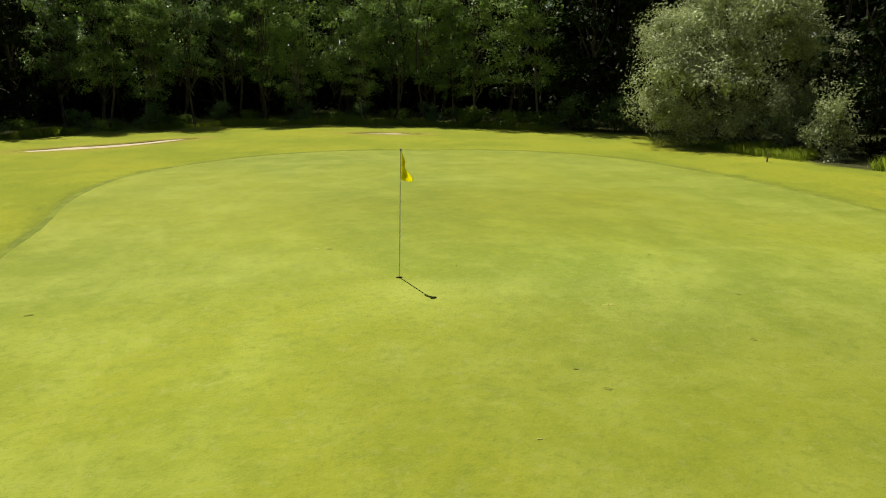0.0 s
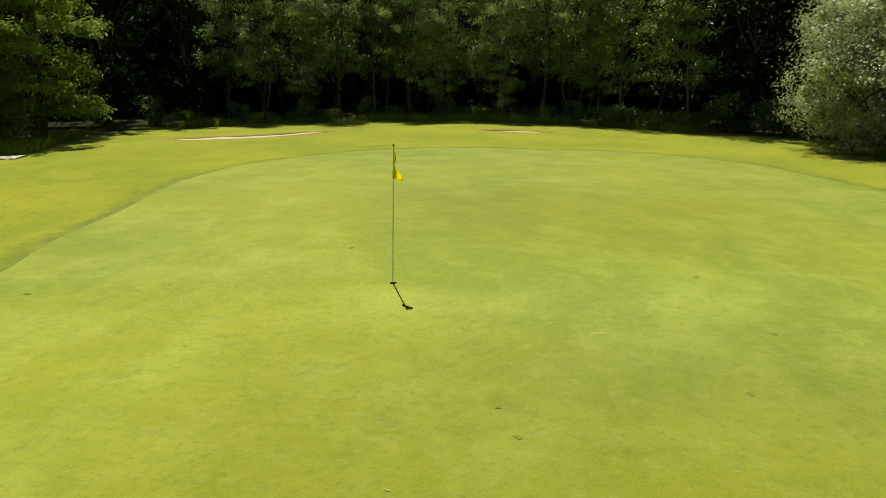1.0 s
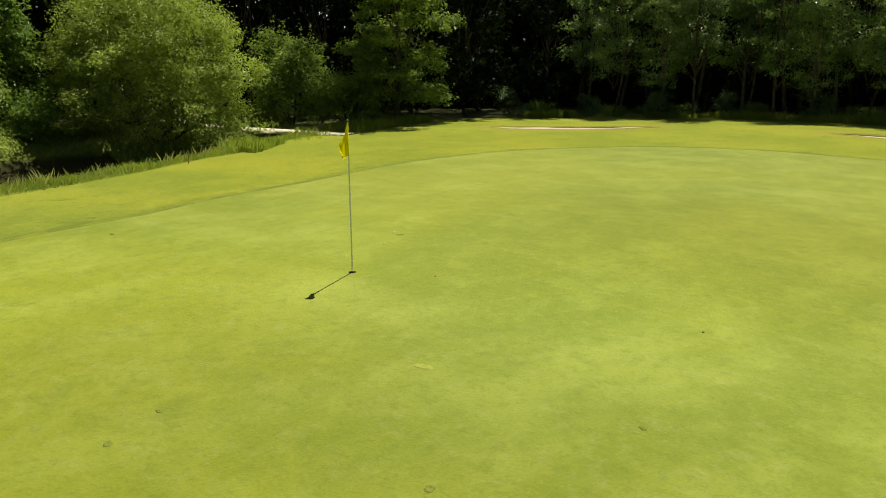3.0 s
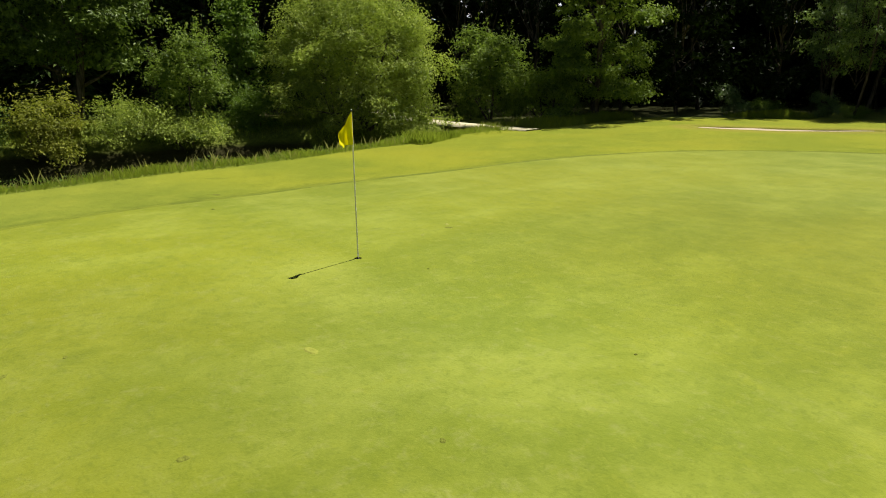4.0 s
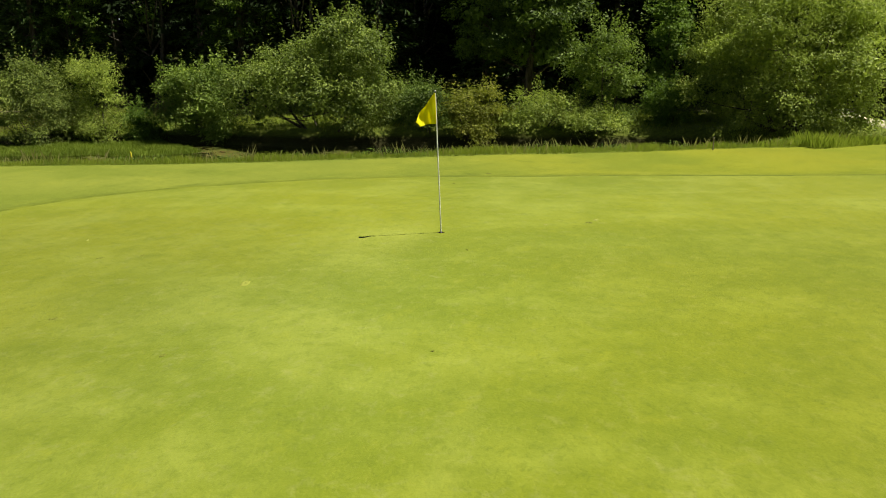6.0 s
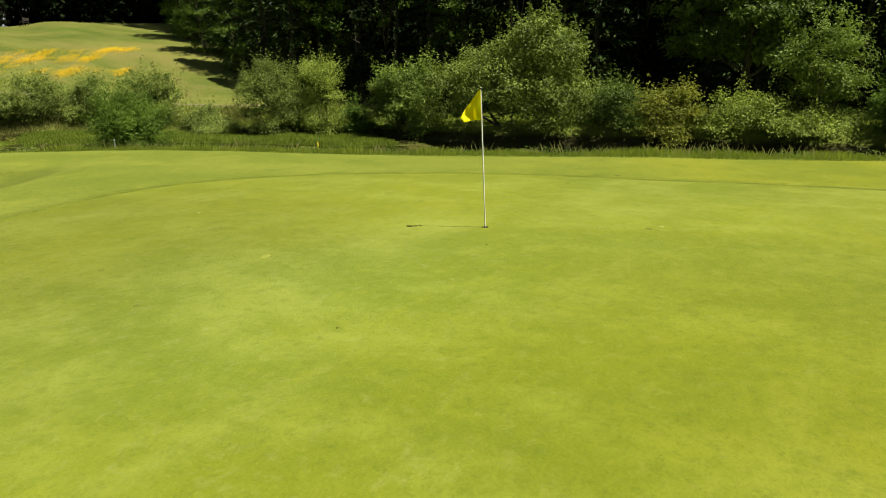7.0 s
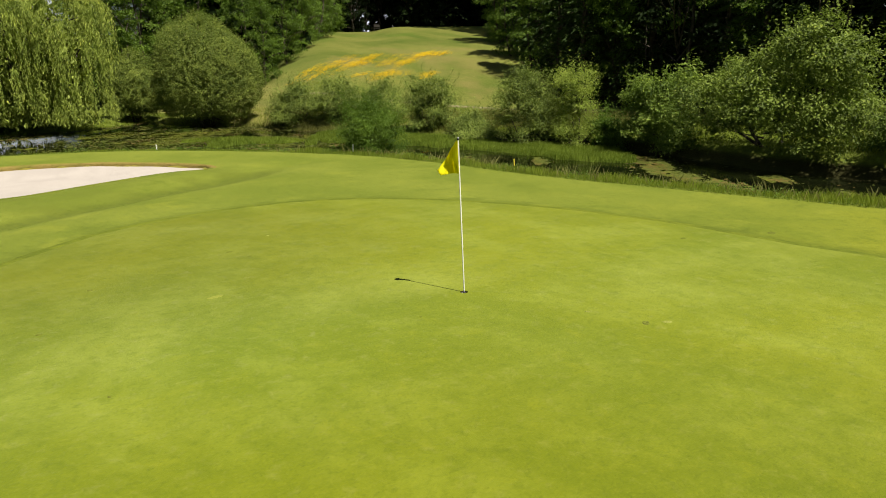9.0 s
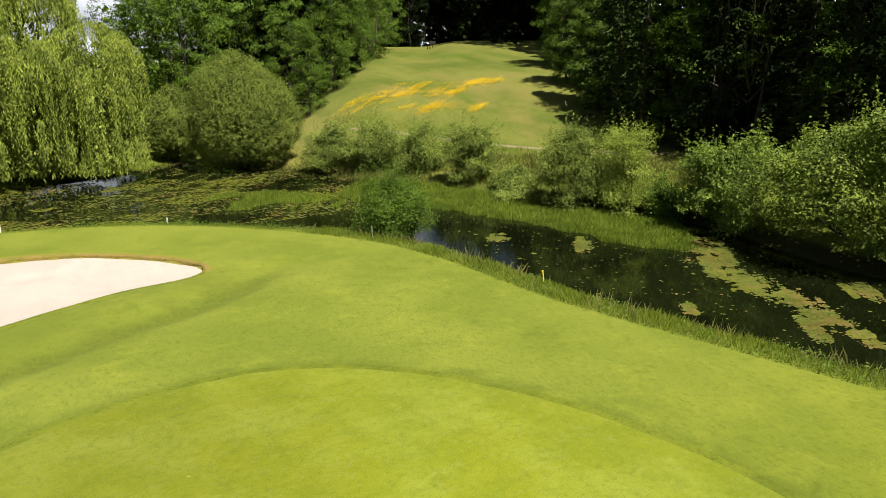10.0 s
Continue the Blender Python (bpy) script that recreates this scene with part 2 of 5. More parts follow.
def sand_material(name="bunker_sand", tone=(1, 1, 1)):
    n = Nodes(name)
    rake = n.noise(3.0, 4, (1, 0.2, 1, 0.6))
    damp = n.noise(0.5, 4, distortion=0.7)
    grain = n.noise(60, 4)
    color = n.mix(n.span(damp, 0.4, 0.7, 0, 0.7), (0.372, 0.333, 0.290), (0.318, 0.284, 0.248))
    color = n.mix(n.span(rake, 0.5, 0.8, 0, 0.3), color, (0.280, 0.250, 0.218))
    color = n.mix(n.span(grain, 0.4, 0.7, 0, 0.2), color, (0.225, 0.200, 0.176))
    color = n.mix(1.0, color, tone, "MULTIPLY")
    n.surface(color, 0.95, n.bump(n.math("ADD", rake, n.math("MULTIPLY", grain, 0.3)), 0.5, 0.03), specular=0.1)
    return n.mat


def gravel_material():
    n = Nodes("pale_gravel")
    stone, worn = n.noise(22, 5, rough=0.7), n.noise(1.2, 4)
    color = n.mix(n.span(stone, 0.35, 0.65), (0.304, 0.272, 0.173), (0.496, 0.456, 0.307))
    color = n.mix(n.span(worn, 0.5, 0.75, 0, 0.6), color, (0.208, 0.184, 0.109))
    n.surface(color, 0.95, n.bump(stone, 0.7, 0.03), specular=0.1)
    return n.mat


def water_material():
    n = Nodes("pond_water")
    ripple = n.noise(2.2, 4, (1, 1.6, 1))
    cloud = n.noise(0.22, 3)
    color = n.mix(n.span(cloud, 0.35, 0.65), (0.0022, 0.0030, 0.0010), (0.0055, 0.0075, 0.0022))
    n.surface(color, 0.04, n.bump(ripple, 0.05, 0.03), specular=0.5, IOR=1.33)
    return n.mat


def plain_material(name, color, rough=0.6, wear=0.25, scale=14, specular=0.3):
    n = Nodes(name)
    grain, spot = n.noise(scale, 5), n.noise(scale * 0.2, 3)
    tone = n.mix(n.span(grain, 0.4, 0.75, 0, wear), color, tuple(c * 0.55 for c in color))
    tone = n.mix(n.span(spot, 0.5, 0.75, 0, wear), tone, tuple(c * 0.7 for c in color))
    n.surface(tone, rough, n.bump(grain, 0.15, 0.004), specular=specular)
    return n.mat


def flag_material():
    n = Nodes("flag_cloth")
    weave, crease = n.noise(220, 2), n.noise(9, 3)
    color = n.mix(n.span(crease, 0.35, 0.7), (0.88, 0.80, 0.006), (0.90, 0.86, 0.014))
    face = n.add("ShaderNodeBsdfPrincipled", Roughness=0.75)
    face.inputs["Specular IOR Level"].default_value = 0.15
    back = n.add("ShaderNodeBsdfTranslucent")
    n.link(color, face.inputs["Base Color"])
    n.link(color, back.inputs["Color"])
    n.link(n.bump(weave, 0.2, 0.002), face.inputs["Normal"])
    both = n.add("ShaderNodeMixShader", Fac=0.55)
    n.link(face.outputs[0], both.inputs[1])
    n.link(back.outputs[0], both.inputs[2])
    n.link(both.outputs[0], n.out.inputs["Surface"])
    return n.mat


GREEN_TURF, GROUND_TURF, SAND, GRAVEL, WATER = green_material(), ground_material(), sand_material(), gravel_material(), water_material()
DRY_SAND = sand_material("dry_sand", (0.86, 0.79, 0.62))
FRINGE_LIP = lip_material("fringe_lip", (0.084, 0.106, 0.010), (0.116, 0.138, 0.012))
BUNKER_LIP = lip_material("bunker_lip", (0.080, 0.104, 0.010), (0.112, 0.128, 0.014), (0.190, 0.142, 0.038))
DRY_LIP = lip_material("dry_lip", (0.140, 0.150, 0.014), (0.185, 0.170, 0.026))
BARK = bark_material("grey_bark", (0.030, 0.025, 0.018), (0.12, 0.10, 0.075))
PALE_BARK = bark_material("pale_bark", (0.09, 0.075, 0.055), (0.24, 0.21, 0.16))
LEAF = {
    "wood": leaf_material("leaf_wood", (0.018, 0.040, 0.011), (0.196, 0.285, 0.096), 0.28, 0.40, 0.22),
    "edge": leaf_material("leaf_edge", (0.028, 0.060, 0.012), (0.310, 0.425, 0.116), 0.30, 0.40, 0.22),
    "beech": leaf_material("leaf_beech", (0.013, 0.031, 0.005), (0.170, 0.264, 0.031), 0.16),
    "alder": leaf_material("leaf_alder", (0.034, 0.064, 0.011), (0.232, 0.315, 0.050), 0.27),
    "oak": leaf_material("leaf_oak", (0.018, 0.038, 0.007), (0.155, 0.222, 0.034), 0.16),
    # near-black: the deep shade inside the woods is put into this leaf colour
    "dark": leaf_material("leaf_wood_shade", (0.004, 0.008, 0.003), (0.018, 0.031, 0.007), 0.10, 0.6, 0.04),
    "needle": leaf_material("leaf_needle", (0.010, 0.022, 0.006), (0.064, 0.104, 0.022), 0.08, 0.6, 0.05),
    "silver": leaf_material("leaf_silver", (0.050, 0.064, 0.032), (0.55, 0.60, 0.33), 0.13, 0.5, 0.12),
    "willow": leaf_material("leaf_willow", (0.066, 0.100, 0.015), (0.355, 0.430, 0.072), 0.26),
    "fresh": leaf_material("leaf_fresh", (0.026, 0.058, 0.009), (0.175, 0.265, 0.036), 0.32),
    "grey": leaf_material("leaf_grey", (0.034, 0.058, 0.010), (0.262, 0.325, 0.062), 0.18),
    "olive": leaf_material("leaf_olive", (0.044, 0.070, 0.013), (0.258, 0.312, 0.056), 0.18),
    "weeping": leaf_material("leaf_weeping", (0.070, 0.106, 0.018), (0.400, 0.462, 0.088), 0.30),
    "pond": leaf_material("leaf_pond", (0.026, 0.047, 0.008), (0.236, 0.306, 0.050), 0.23, 0.5, 0.10),
    "gold": leaf_material("leaf_gold", (0.100, 0.120, 0.014), (0.270, 0.285, 0.040), 0.30),
    "grass": leaf_material("blade_grass", (0.115, 0.160, 0.016), (0.310, 0.365, 0.050), 0.42, 0.6, 0.15),
    "hay": leaf_material("blade_hay", (0.100, 0.112, 0.022), (0.220, 0.215, 0.060), 0.4, 0.7, 0.1),
    "seed": leaf_material("blade_seed", (0.17, 0.165, 0.045), (0.33, 0.31, 0.12), 0.45, 0.7, 0.1),
    "marsh": leaf_material("blade_marsh", (0.085, 0.130, 0.014), (0.250, 0.320, 0.040), 0.4, 0.6, 0.15),
    "pad": leaf_material("lily_pad", (0.044, 0.058, 0.010), (0.115, 0.128, 0.026), 0.05, 0.6, 0.06),
    "rusty": leaf_material("lily_pad_rusty", (0.085, 0.060, 0.016), (0.155, 0.125, 0.036), 0.05, 0.6, 0.06),
    "duckweed": leaf_material("duckweed", (0.056, 0.070, 0.007), (0.140, 0.148, 0.014), 0.08, 0.6, 0.15),
    "flower": leaf_material("petal_yellow", (0.60, 0.37, 0.006), (0.68, 0.48, 0.015), 0.3, 0.7, 0.1),
}

# ---- the lie of the land ----
def ring_of(points, count):
    """A smooth closed line through the points, with count points on it."""
    p = np.array(points, float)
    t = np.arange(count) / count * len(p)
    i, u = t.astype(int), (t % 1)[:, None]
    a, b, c, d = (p[(i + k) % len(p)] for k in (-1, 0, 1, 2))
    return 0.5 * (2 * b + (c - a) * u + (2 * a - 5 * b + 4 * c - d) * u**2 + (3 * b - a - 3 * c + d) * u**3)


def signed(x, y, ring):
    """The distance of places from a closed line, less than 0 inside it."""
    x, y = np.asarray(x, float), np.asarray(y, float)
    best, inside = np.full(x.shape, 1e9), np.zeros(x.shape, bool)
    for (ax, ay), (bx, by) in zip(ring, np.roll(ring, -1, 0)):
        ex, ey = bx - ax, by - ay
        u = np.clip(((x - ax) * ex + (y - ay) * ey) / (ex * ex + ey * ey + 1e-12), 0, 1)
        best = np.minimum(best, (x - ax - u * ex) ** 2 + (y - ay - u * ey) ** 2)
        if ay != by:
            inside ^= ((ay > y) != (by > y)) & (x < ex * (y - ay) / (by - ay) + ax)
    return np.sqrt(best) * np.where(inside, -1, 1)


def step(low, high, v):
    u = np.clip((v - low) / (high - low), 0, 1)
    return u * u * (3 - 2 * u)


GREEN_RING = ring_of([(12.6, 4), (12.6, 7.5), (12.4, 10.2), (11.9, 13), (11.2, 16.1), (9.7, 18.3), (7.3, 19.5), (3.7, 19.8), (0.2, 20.3), (-2.9, 19.7), (-5.0, 18.2), (-6.8, 15.8), (-7.6, 13.3), (-7.8, 10.4), (-7.4, 6.5), (-7.2, 3.2), (-6.7, 0.6), (-6.6, -1.6), (-6.2, -3.5), (-5.4, -5.4), (-4.0, -7.3), (-2.4, -8.5), (-0.6, -8.9), (1.3, -8.7), (3.2, -7.9), (5.1, -6.1), (6.6, -4.9), (8.8, -2.9), (10.9, -0.4), (12.1, 1.9)], 240)
MOWN_RING = ring_of([(-9.6, -16), (-9.9, -10), (-10.7, -6), (-11.4, -2.5), (-12.2, 1.5), (-13.1, 4.5), (-14.5, 7.5), (-15.6, 10.5), (-17.3, 13.2), (-18.2, 16.5), (-18.6, 20.5), (-20.3, 27), (-18, 33), (-13.6, 37.6), (-6.3, 38.3), (1, 37.8), (6, 36), (11, 32.7), (16, 27), (17, 21.4), (17.2, 16.8), (18.2, 12.9), (20, 6), (24, -8), (20, -24), (8, -28.6), (2, -28.2), (-2.5, -26.4), (-5.8, -23.6), (-8.4, -20)], 200)
POND_RING = ring_of([(-20.2, 15), (-18.4, 11.5), (-16.8, 8), (-15.5, 4.5), (-14.6, 1.5), (-13.7, -2), (-12.8, -6), (-12.1, -10), (-11.8, -15), (-10.9, -19.6), (-8.7, -23.2), (-6.1, -25.9), (-3, -28.2), (1, -29.8), (6, -30.8), (14, -32), (15, -40), (4, -43.3), (0, -45), (-4, -46.8), (-8, -50), (-10, -45.5), (-13.5, -42), (-15.8, -36), (-18.6, -32), (-20.3, -26), (-21.5, -21), (-23.2, -17), (-22.6, -12.5), (-22, -9), (-22.4, -4), (-22, 1), (-22, 6), (-21.6, 11), (-21.6, 15)], 200)
BUNKER_RING = ring_of([(3.9, -15), (1.9, -16), (0.4, -16.65), (-1.1, -16.8), (-2.1, -17.5), (-2.5, -18.5), (-2.1, -19.7), (-0.9, -21.2), (0.6, -22.4), (2.4, -23.1), (4.2, -23.1), (6.6, -21.6), (7.6, -19.4), (7.2, -16.8), (5.7, -15.2)], 120)
BUNKER_WEST_RING = ring_of([(-7.3, 29.9), (-8.6, 30.0), (-10.6, 29.0), (-12.6, 27.8), (-14.3, 26.4), (-14.0, 25.5), (-12.4, 26.1), (-10.4, 27.3), (-8.6, 28.4)], 100)
BUNKER_NORTH_RING = ring_of([(4.6, 28.7), (4.2, 29.5), (2.9, 30.2), (1.6, 30.4), (1.3, 29.9), (2.4, 29.2), (3.6, 28.6)], 80)
BUNKER_RINGS = (BUNKER_RING, BUNKER_WEST_RING, BUNKER_NORTH_RING)
HOLLOW = ((6.5, -9.8), (3.2, -11.9), (2.1, -12.5), (0.8, -13.35), (-0.8, -14.0), (-2.5, -15.1), (-4.6, -16.9), (-6.2, -18.2))
WATER_LEVEL = -1.2


def line_distance(x, y, line):
    best = np.full(np.shape(x), 1e9)
    for (ax, ay), (bx, by) in zip(line, line[1:]):
        ex, ey = bx - ax, by - ay
        u = np.clip(((x - ax) * ex + (y - ay) * ey) / (ex * ex + ey * ey), 0, 1)
        best = np.minimum(best, (x - ax - u * ex) ** 2 + (y - ay - u * ey) ** 2)
    return np.sqrt(best)


def dry_side(x, y):
    """The far, parched side of the wide bunker."""
    return np.where(np.asarray(y) > 15, 0.55, 1.0) * np.where(np.asarray(y) > 15, 1.0, parched_rim(x, y))


def parched_rim(x, y):
    return step(-0.6, 0.9, (x - 1.6) * -0.62 + (y + 19.4) * -0.78 - 0.6 + 0.5 * np.sin(x * 1.3 + y))


def lie(x, y):
    """The height of the turf without green edge, sand and pond."""
    x, y = np.asarray(x, float), np.asarray(y, float)
    z = np.where(y < 0, 0.026 * np.maximum(y, -29), 0.004 * np.minimum(y, 40))
    z = z - 0.0017 * np.minimum(x * x, 110) + 0.03 * np.sin(0.31 * x + 0.5) * np.cos(0.27 * y)
    # hillside meadow to the south-west, and rising ground under the western wood
    ex, ey = x - 2.2, y - 5.1
    s, turn = np.hypot(ex, ey), np.degrees(np.arctan2(-ex, ey)) % 360
    hill = np.interp(s, (40, 46, 52, 59, 66, 75, 90, 105, 130, 400), (-1.0, -0.75, -0.3, 1.7, 3.6, 5.2, 7.1, 8.0, 8.3, 9))
    hill = hill + step(68, 84, s) * (0.2 * step(150.5, 148.0, turn) - 0.6 * step(149.0, 151.5, turn))
    mask = step(166, 154, turn) * step(100, 128, turn) * step(38, 46, s)
    z = z + mask * (hill - z)
    # a turf hollow between the green and the wide bunker
    z = z - 0.17 * np.exp(-((line_distance(x, y, HOLLOW) / 0.8) ** 2)) * step(-7.5, -3.5, x)
    z = z + 0.11 * np.exp(-(((x + 1.0) ** 2 + (y + 16.1) ** 2) / 1.2**2))
    west = 5.0 * step(30, 75, -x) * step(-40, -10, y) * step(60, 20, y)
    return z + west


def ground_height(x, y):
    x, y = np.asarray(x, float), np.asarray(y, float)
    z = lie(x, y)
    z = z - 0.10 * step(0.02, -0.5, signed(x, y, GREEN_RING))
    for ring in BUNKER_RINGS:
        z = z - 0.65 * step(0.05, -0.45, signed(x, y, ring))
    pond = signed(x, y, POND_RING)
    bed = WATER_LEVEL - 0.08 - 0.9 * step(0, -3.0, pond)
    return bed + (z - bed) * step(-0.2, 1.5, pond)


def turf_at(x, y):
    """The height of what one walks on, for single places."""
    return float(lie(np.array([x]), np.array([y]))[0]) if np.hypot(x, y) < 6 else float(ground_height(np.array([x]), np.array([y]))[0])


# ---- mesh helpers ----
def mesh_of(name, verts, faces, material, smooth=True):
    """A mesh from numpy arrays: faces have three or four corners, all alike."""
    verts, faces = np.asarray(verts, np.float32), np.asarray(faces, np.int32)
    me = bpy.data.meshes.new(name)
    n, k = faces.shape
    me.vertices.add(len(verts))
    me.vertices.foreach_set("co", verts.ravel())
    me.loops.add(n * k)
    me.loops.foreach_set("vertex_index", faces.ravel())
    me.polygons.add(n)
    me.polygons.foreach_set("loop_start", np.arange(0, n * k, k, dtype=np.int32))
    me.polygons.foreach_set("use_smooth", np.full(n, smooth))
    me.materials.append(material)
    me.update(calc_edges=True)
    return me


def part(name, data, parent, label=""):
    """One mesh object under a thing or a part. data: a mesh, or a bmesh and its material in a pair."""
    if isinstance(data, tuple):
        bm, material = data
        me = bpy.data.meshes.new(name)
        bmesh.ops.recalc_face_normals(bm, faces=bm.faces)
        bm.to_mesh(me)
        bm.free()
        me.materials.append(material)
        data = me
    ob = new(name, data)
    ob.parent = parent
    return tagged(ob, label)


def grid_faces(rows, cols, closed=True):
    """Quads of a grid of rows x cols points whose columns may close to a ring."""
    r, c = np.meshgrid(np.arange(rows - 1), np.arange(cols if closed else cols - 1), indexing="ij")
    r, c, d = r.ravel(), c.ravel(), (c.ravel() + 1) % cols
    return np.stack([r * cols + c, r * cols + d, (r + 1) * cols + d, (r + 1) * cols + c], 1)


def store(me, name, values):
    layer = me.attributes.new(name, "FLOAT", "POINT")
    layer.data.foreach_set("value", np.asarray(values, np.float32))


# ---- ground, green, sand, water ----
WOOD_RING = ring_of([(-21.5, 28), (-19, 36), (-14, 49), (-6, 51), (2, 50), (9, 40), (15, 30), (18.5, 26), (19, 20), (18, 15), (20, 10), (40, 8), (200, 60), (100, 300), (-200, 300), (-300, 0), (-220, -160), (-85, -140), (-72, -92), (-58, -70), (-46, -55), (-37.5, -38), (-36.5, -28), (-35, -15), (-35, -3), (-34, 8), (-30, 17), (-24.5, 23)], 200)


def build_ground():
    radii = np.concatenate([np.linspace(0.3, 4, 8), np.arange(4.4, 62, 0.42), 62 * (1500 / 62) ** (np.arange(1, 46) / 45)])
    turns = np.linspace(0, 2 * np.pi, 520, endpoint=False)
    r, a = np.meshgrid(radii, turns, indexing="ij")
    x, y = (r * np.cos(a)).ravel(), (r * np.sin(a)).ravel()
    z = ground_height(x, y)
    me = mesh_of("ground", np.stack([x, y, z], 1), grid_faces(len(radii), len(turns)), GROUND_TURF)
    me.flip_normals() if me.polygons[100].normal.z < 0 else None
    mown, pond = signed(x, y, MOWN_RING), signed(x, y, POND_RING)
    s, turn = np.hypot(x - 2.2, y - 5.1), np.degrees(np.arctan2(2.2 - x, y - 5.1)) % 360
    store(me, "mown", mown)
    store(me, "collar", signed(x, y, GREEN_RING))
    store(me, "bunker", np.minimum.reduce([signed(x, y, ring) - (0.0 if ring is BUNKER_RING else 1.0) for ring in BUNKER_RINGS]))
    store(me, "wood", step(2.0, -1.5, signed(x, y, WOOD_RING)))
    store(me, "meadow", step(36, 42, s) * step(172, 166, turn) * step(112, 122, turn))
    # pond bed, and the dark under the far shrubs put into the bank's colour
    store(me, "mud_shade", np.maximum(step(0.12, -0.3, pond), step(1.3, 0.4, pond) * ((x < -18.5) & (y > -27) & (y < 9))))
    store(me, "dry_side", dry_side(x, y))
    # where the ground colour takes on the shade of the hollow
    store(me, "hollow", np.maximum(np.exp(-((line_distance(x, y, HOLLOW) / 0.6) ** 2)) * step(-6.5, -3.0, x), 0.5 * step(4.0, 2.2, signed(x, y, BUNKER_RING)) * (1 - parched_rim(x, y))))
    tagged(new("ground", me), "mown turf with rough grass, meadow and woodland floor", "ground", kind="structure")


def build_green():
    """The putting green: a sheet of fine turf with the hole cut in it."""
    ring = GREEN_RING
    around = np.arctan2(ring[:, 1], ring[:, 0])
    far = np.hypot(ring[:, 0], ring[:, 1])
    order = np.argsort(around)
    turns = np.linspace(-np.pi, np.pi, 256, endpoint=False)
    edge = np.interp(turns, around[order], far[order], period=2 * np.pi)
    rng = np.random.default_rng(5)
    edge = edge + np.convolve(np.tile(rng.normal(0, 0.05, 256), 3), np.ones(5) / 5, "same")[256:512]
    share = np.linspace(0, 1, 70) ** 1.3
    rows = [0.054 + (edge - 0.054) * s for s in share] + [edge + 0.10]
    sink = [0.0] * len(share) + [-0.02]
    x = np.concatenate([r * np.cos(turns) for r in rows])
    y = np.concatenate([r * np.sin(turns) for r in rows])
    z = lie(x, y) + np.repeat(sink, 256)
    me = mesh_of("putting_green", np.stack([x, y, z], 1), grid_faces(len(rows), 256), GREEN_TURF)
    tagged(new("putting_green", me), "closely mown yellow-green putting green with mottled turf", "putting green", kind="structure")
    # the step of longer fringe turf round it
    turf_ring("fringe_edge", np.stack([edge * np.cos(turns), edge * np.sin(turns)], 1), FRINGE_LIP, ((0.36, -0.016), (0.22, 0.000), (0.10, 0.005), (0.02, 0.005), (-0.03, -0.012)), 6, "raised edge of longer fringe turf round the green", "turf edge")


def turf_ring(name, ring, material, profile, seed, label, category, ragged=1.0):
    """A rolled edge of turf along a closed line. profile: how far outside the line, and how high over the turf."""
    d = np.roll(ring, -1, 0) - np.roll(ring, 1, 0)
    out = np.stack([d[:, 1], -d[:, 0]], 1) / np.linalg.norm(d, axis=1, keepdims=True)
    rng = np.random.default_rng(seed)
    if signed(*(ring[:1] + out[:1] * 0.3).T, ring)[0] < 0:
        out = -out
    n, verts = len(ring), []
    for off, high in profile:
        jig = np.convolve(np.tile(rng.normal(0, 1, n), 3), np.ones(3) / 3, "same")[n : 2 * n, None]
        p = ring + out * (off + 0.012 * ragged * jig)
        verts.append(np.column_stack([p, lie(p[:, 0], p[:, 1]) + high + (0.003 * ragged * jig[:, 0] if -0.02 < high else 0)]))
    verts = np.concatenate(verts)
    me = mesh_of(name, verts, grid_faces(len(profile), n), material)
    store(me, "dry_side", dry_side(verts[:, 0], verts[:, 1]))
    tagged(new(name, me), label, category, kind="structure")


def build_bunker(ring, name, deep, seed, label):
    middle, n = ring.mean(0), len(ring)
    verts = []
    for s in (1.01, 0.97, 0.9, 0.8, 0.65, 0.5, 0.35, 0.2, 0.0):
        p = middle + (ring - middle) * s
        edge_z = lie(ring[:, 0], ring[:, 1])
        z = edge_z * s + float(lie(*middle)) * (1 - s) - (0.13 if deep > 0.15 else 0.045) - deep * step(1.0, 0.45, np.full(n, s))
        z = z + 0.015 * np.sin(p[:, 0] * 2.1) * np.cos(p[:, 1] * 1.7)
        verts.append(np.column_stack([p, z]))
    me = mesh_of(name, np.concatenate(verts), grid_faces(9, n), SAND if deep > 0.15 else DRY_SAND)
    tagged(new(name, me), label, "sand bunker", kind="structure")
    rise = 1.0 if deep > 0.15 else 0.5
    turf_ring("bunker_lip", ring, BUNKER_LIP if deep > 0.15 else DRY_LIP, ((0.20, -0.03), (0.13, 0.004 * rise), (0.06, 0.014 * rise), (0.0, 0.010 * rise), (-0.05, -0.05), (-0.03, -0.22)), seed, "dry overhanging turf lip round a sand bunker", "bunker lip", 2.0 * rise)


def build_water():
    ring = POND_RING
    bm = bmesh.new()
    d = np.roll(ring, -1, 0) - np.roll(ring, 1, 0)
    out = np.stack([d[:, 1], -d[:, 0]], 1) / np.linalg.norm(d, axis=1, keepdims=True)
    if signed(*(ring[:1] + out[:1] * 0.3).T, ring)[0] < 0:
        out = -out
    vs = [bm.verts.new((*p, WATER_LEVEL)) for p in ring + out * 0.35]
    bm.faces.new(vs)
    bmesh.ops.triangulate(bm, faces=bm.faces[:])
    me = bpy.data.meshes.new("pond_water")
    bm.to_mesh(me)
    bm.free()
    me.materials.append(WATER)
    if me.polygons[0].normal.z < 0:
        me.flip_normals()
    tagged(new("pond_water", me), "still dark green-brown pond water with reflections", "water", kind="structure")


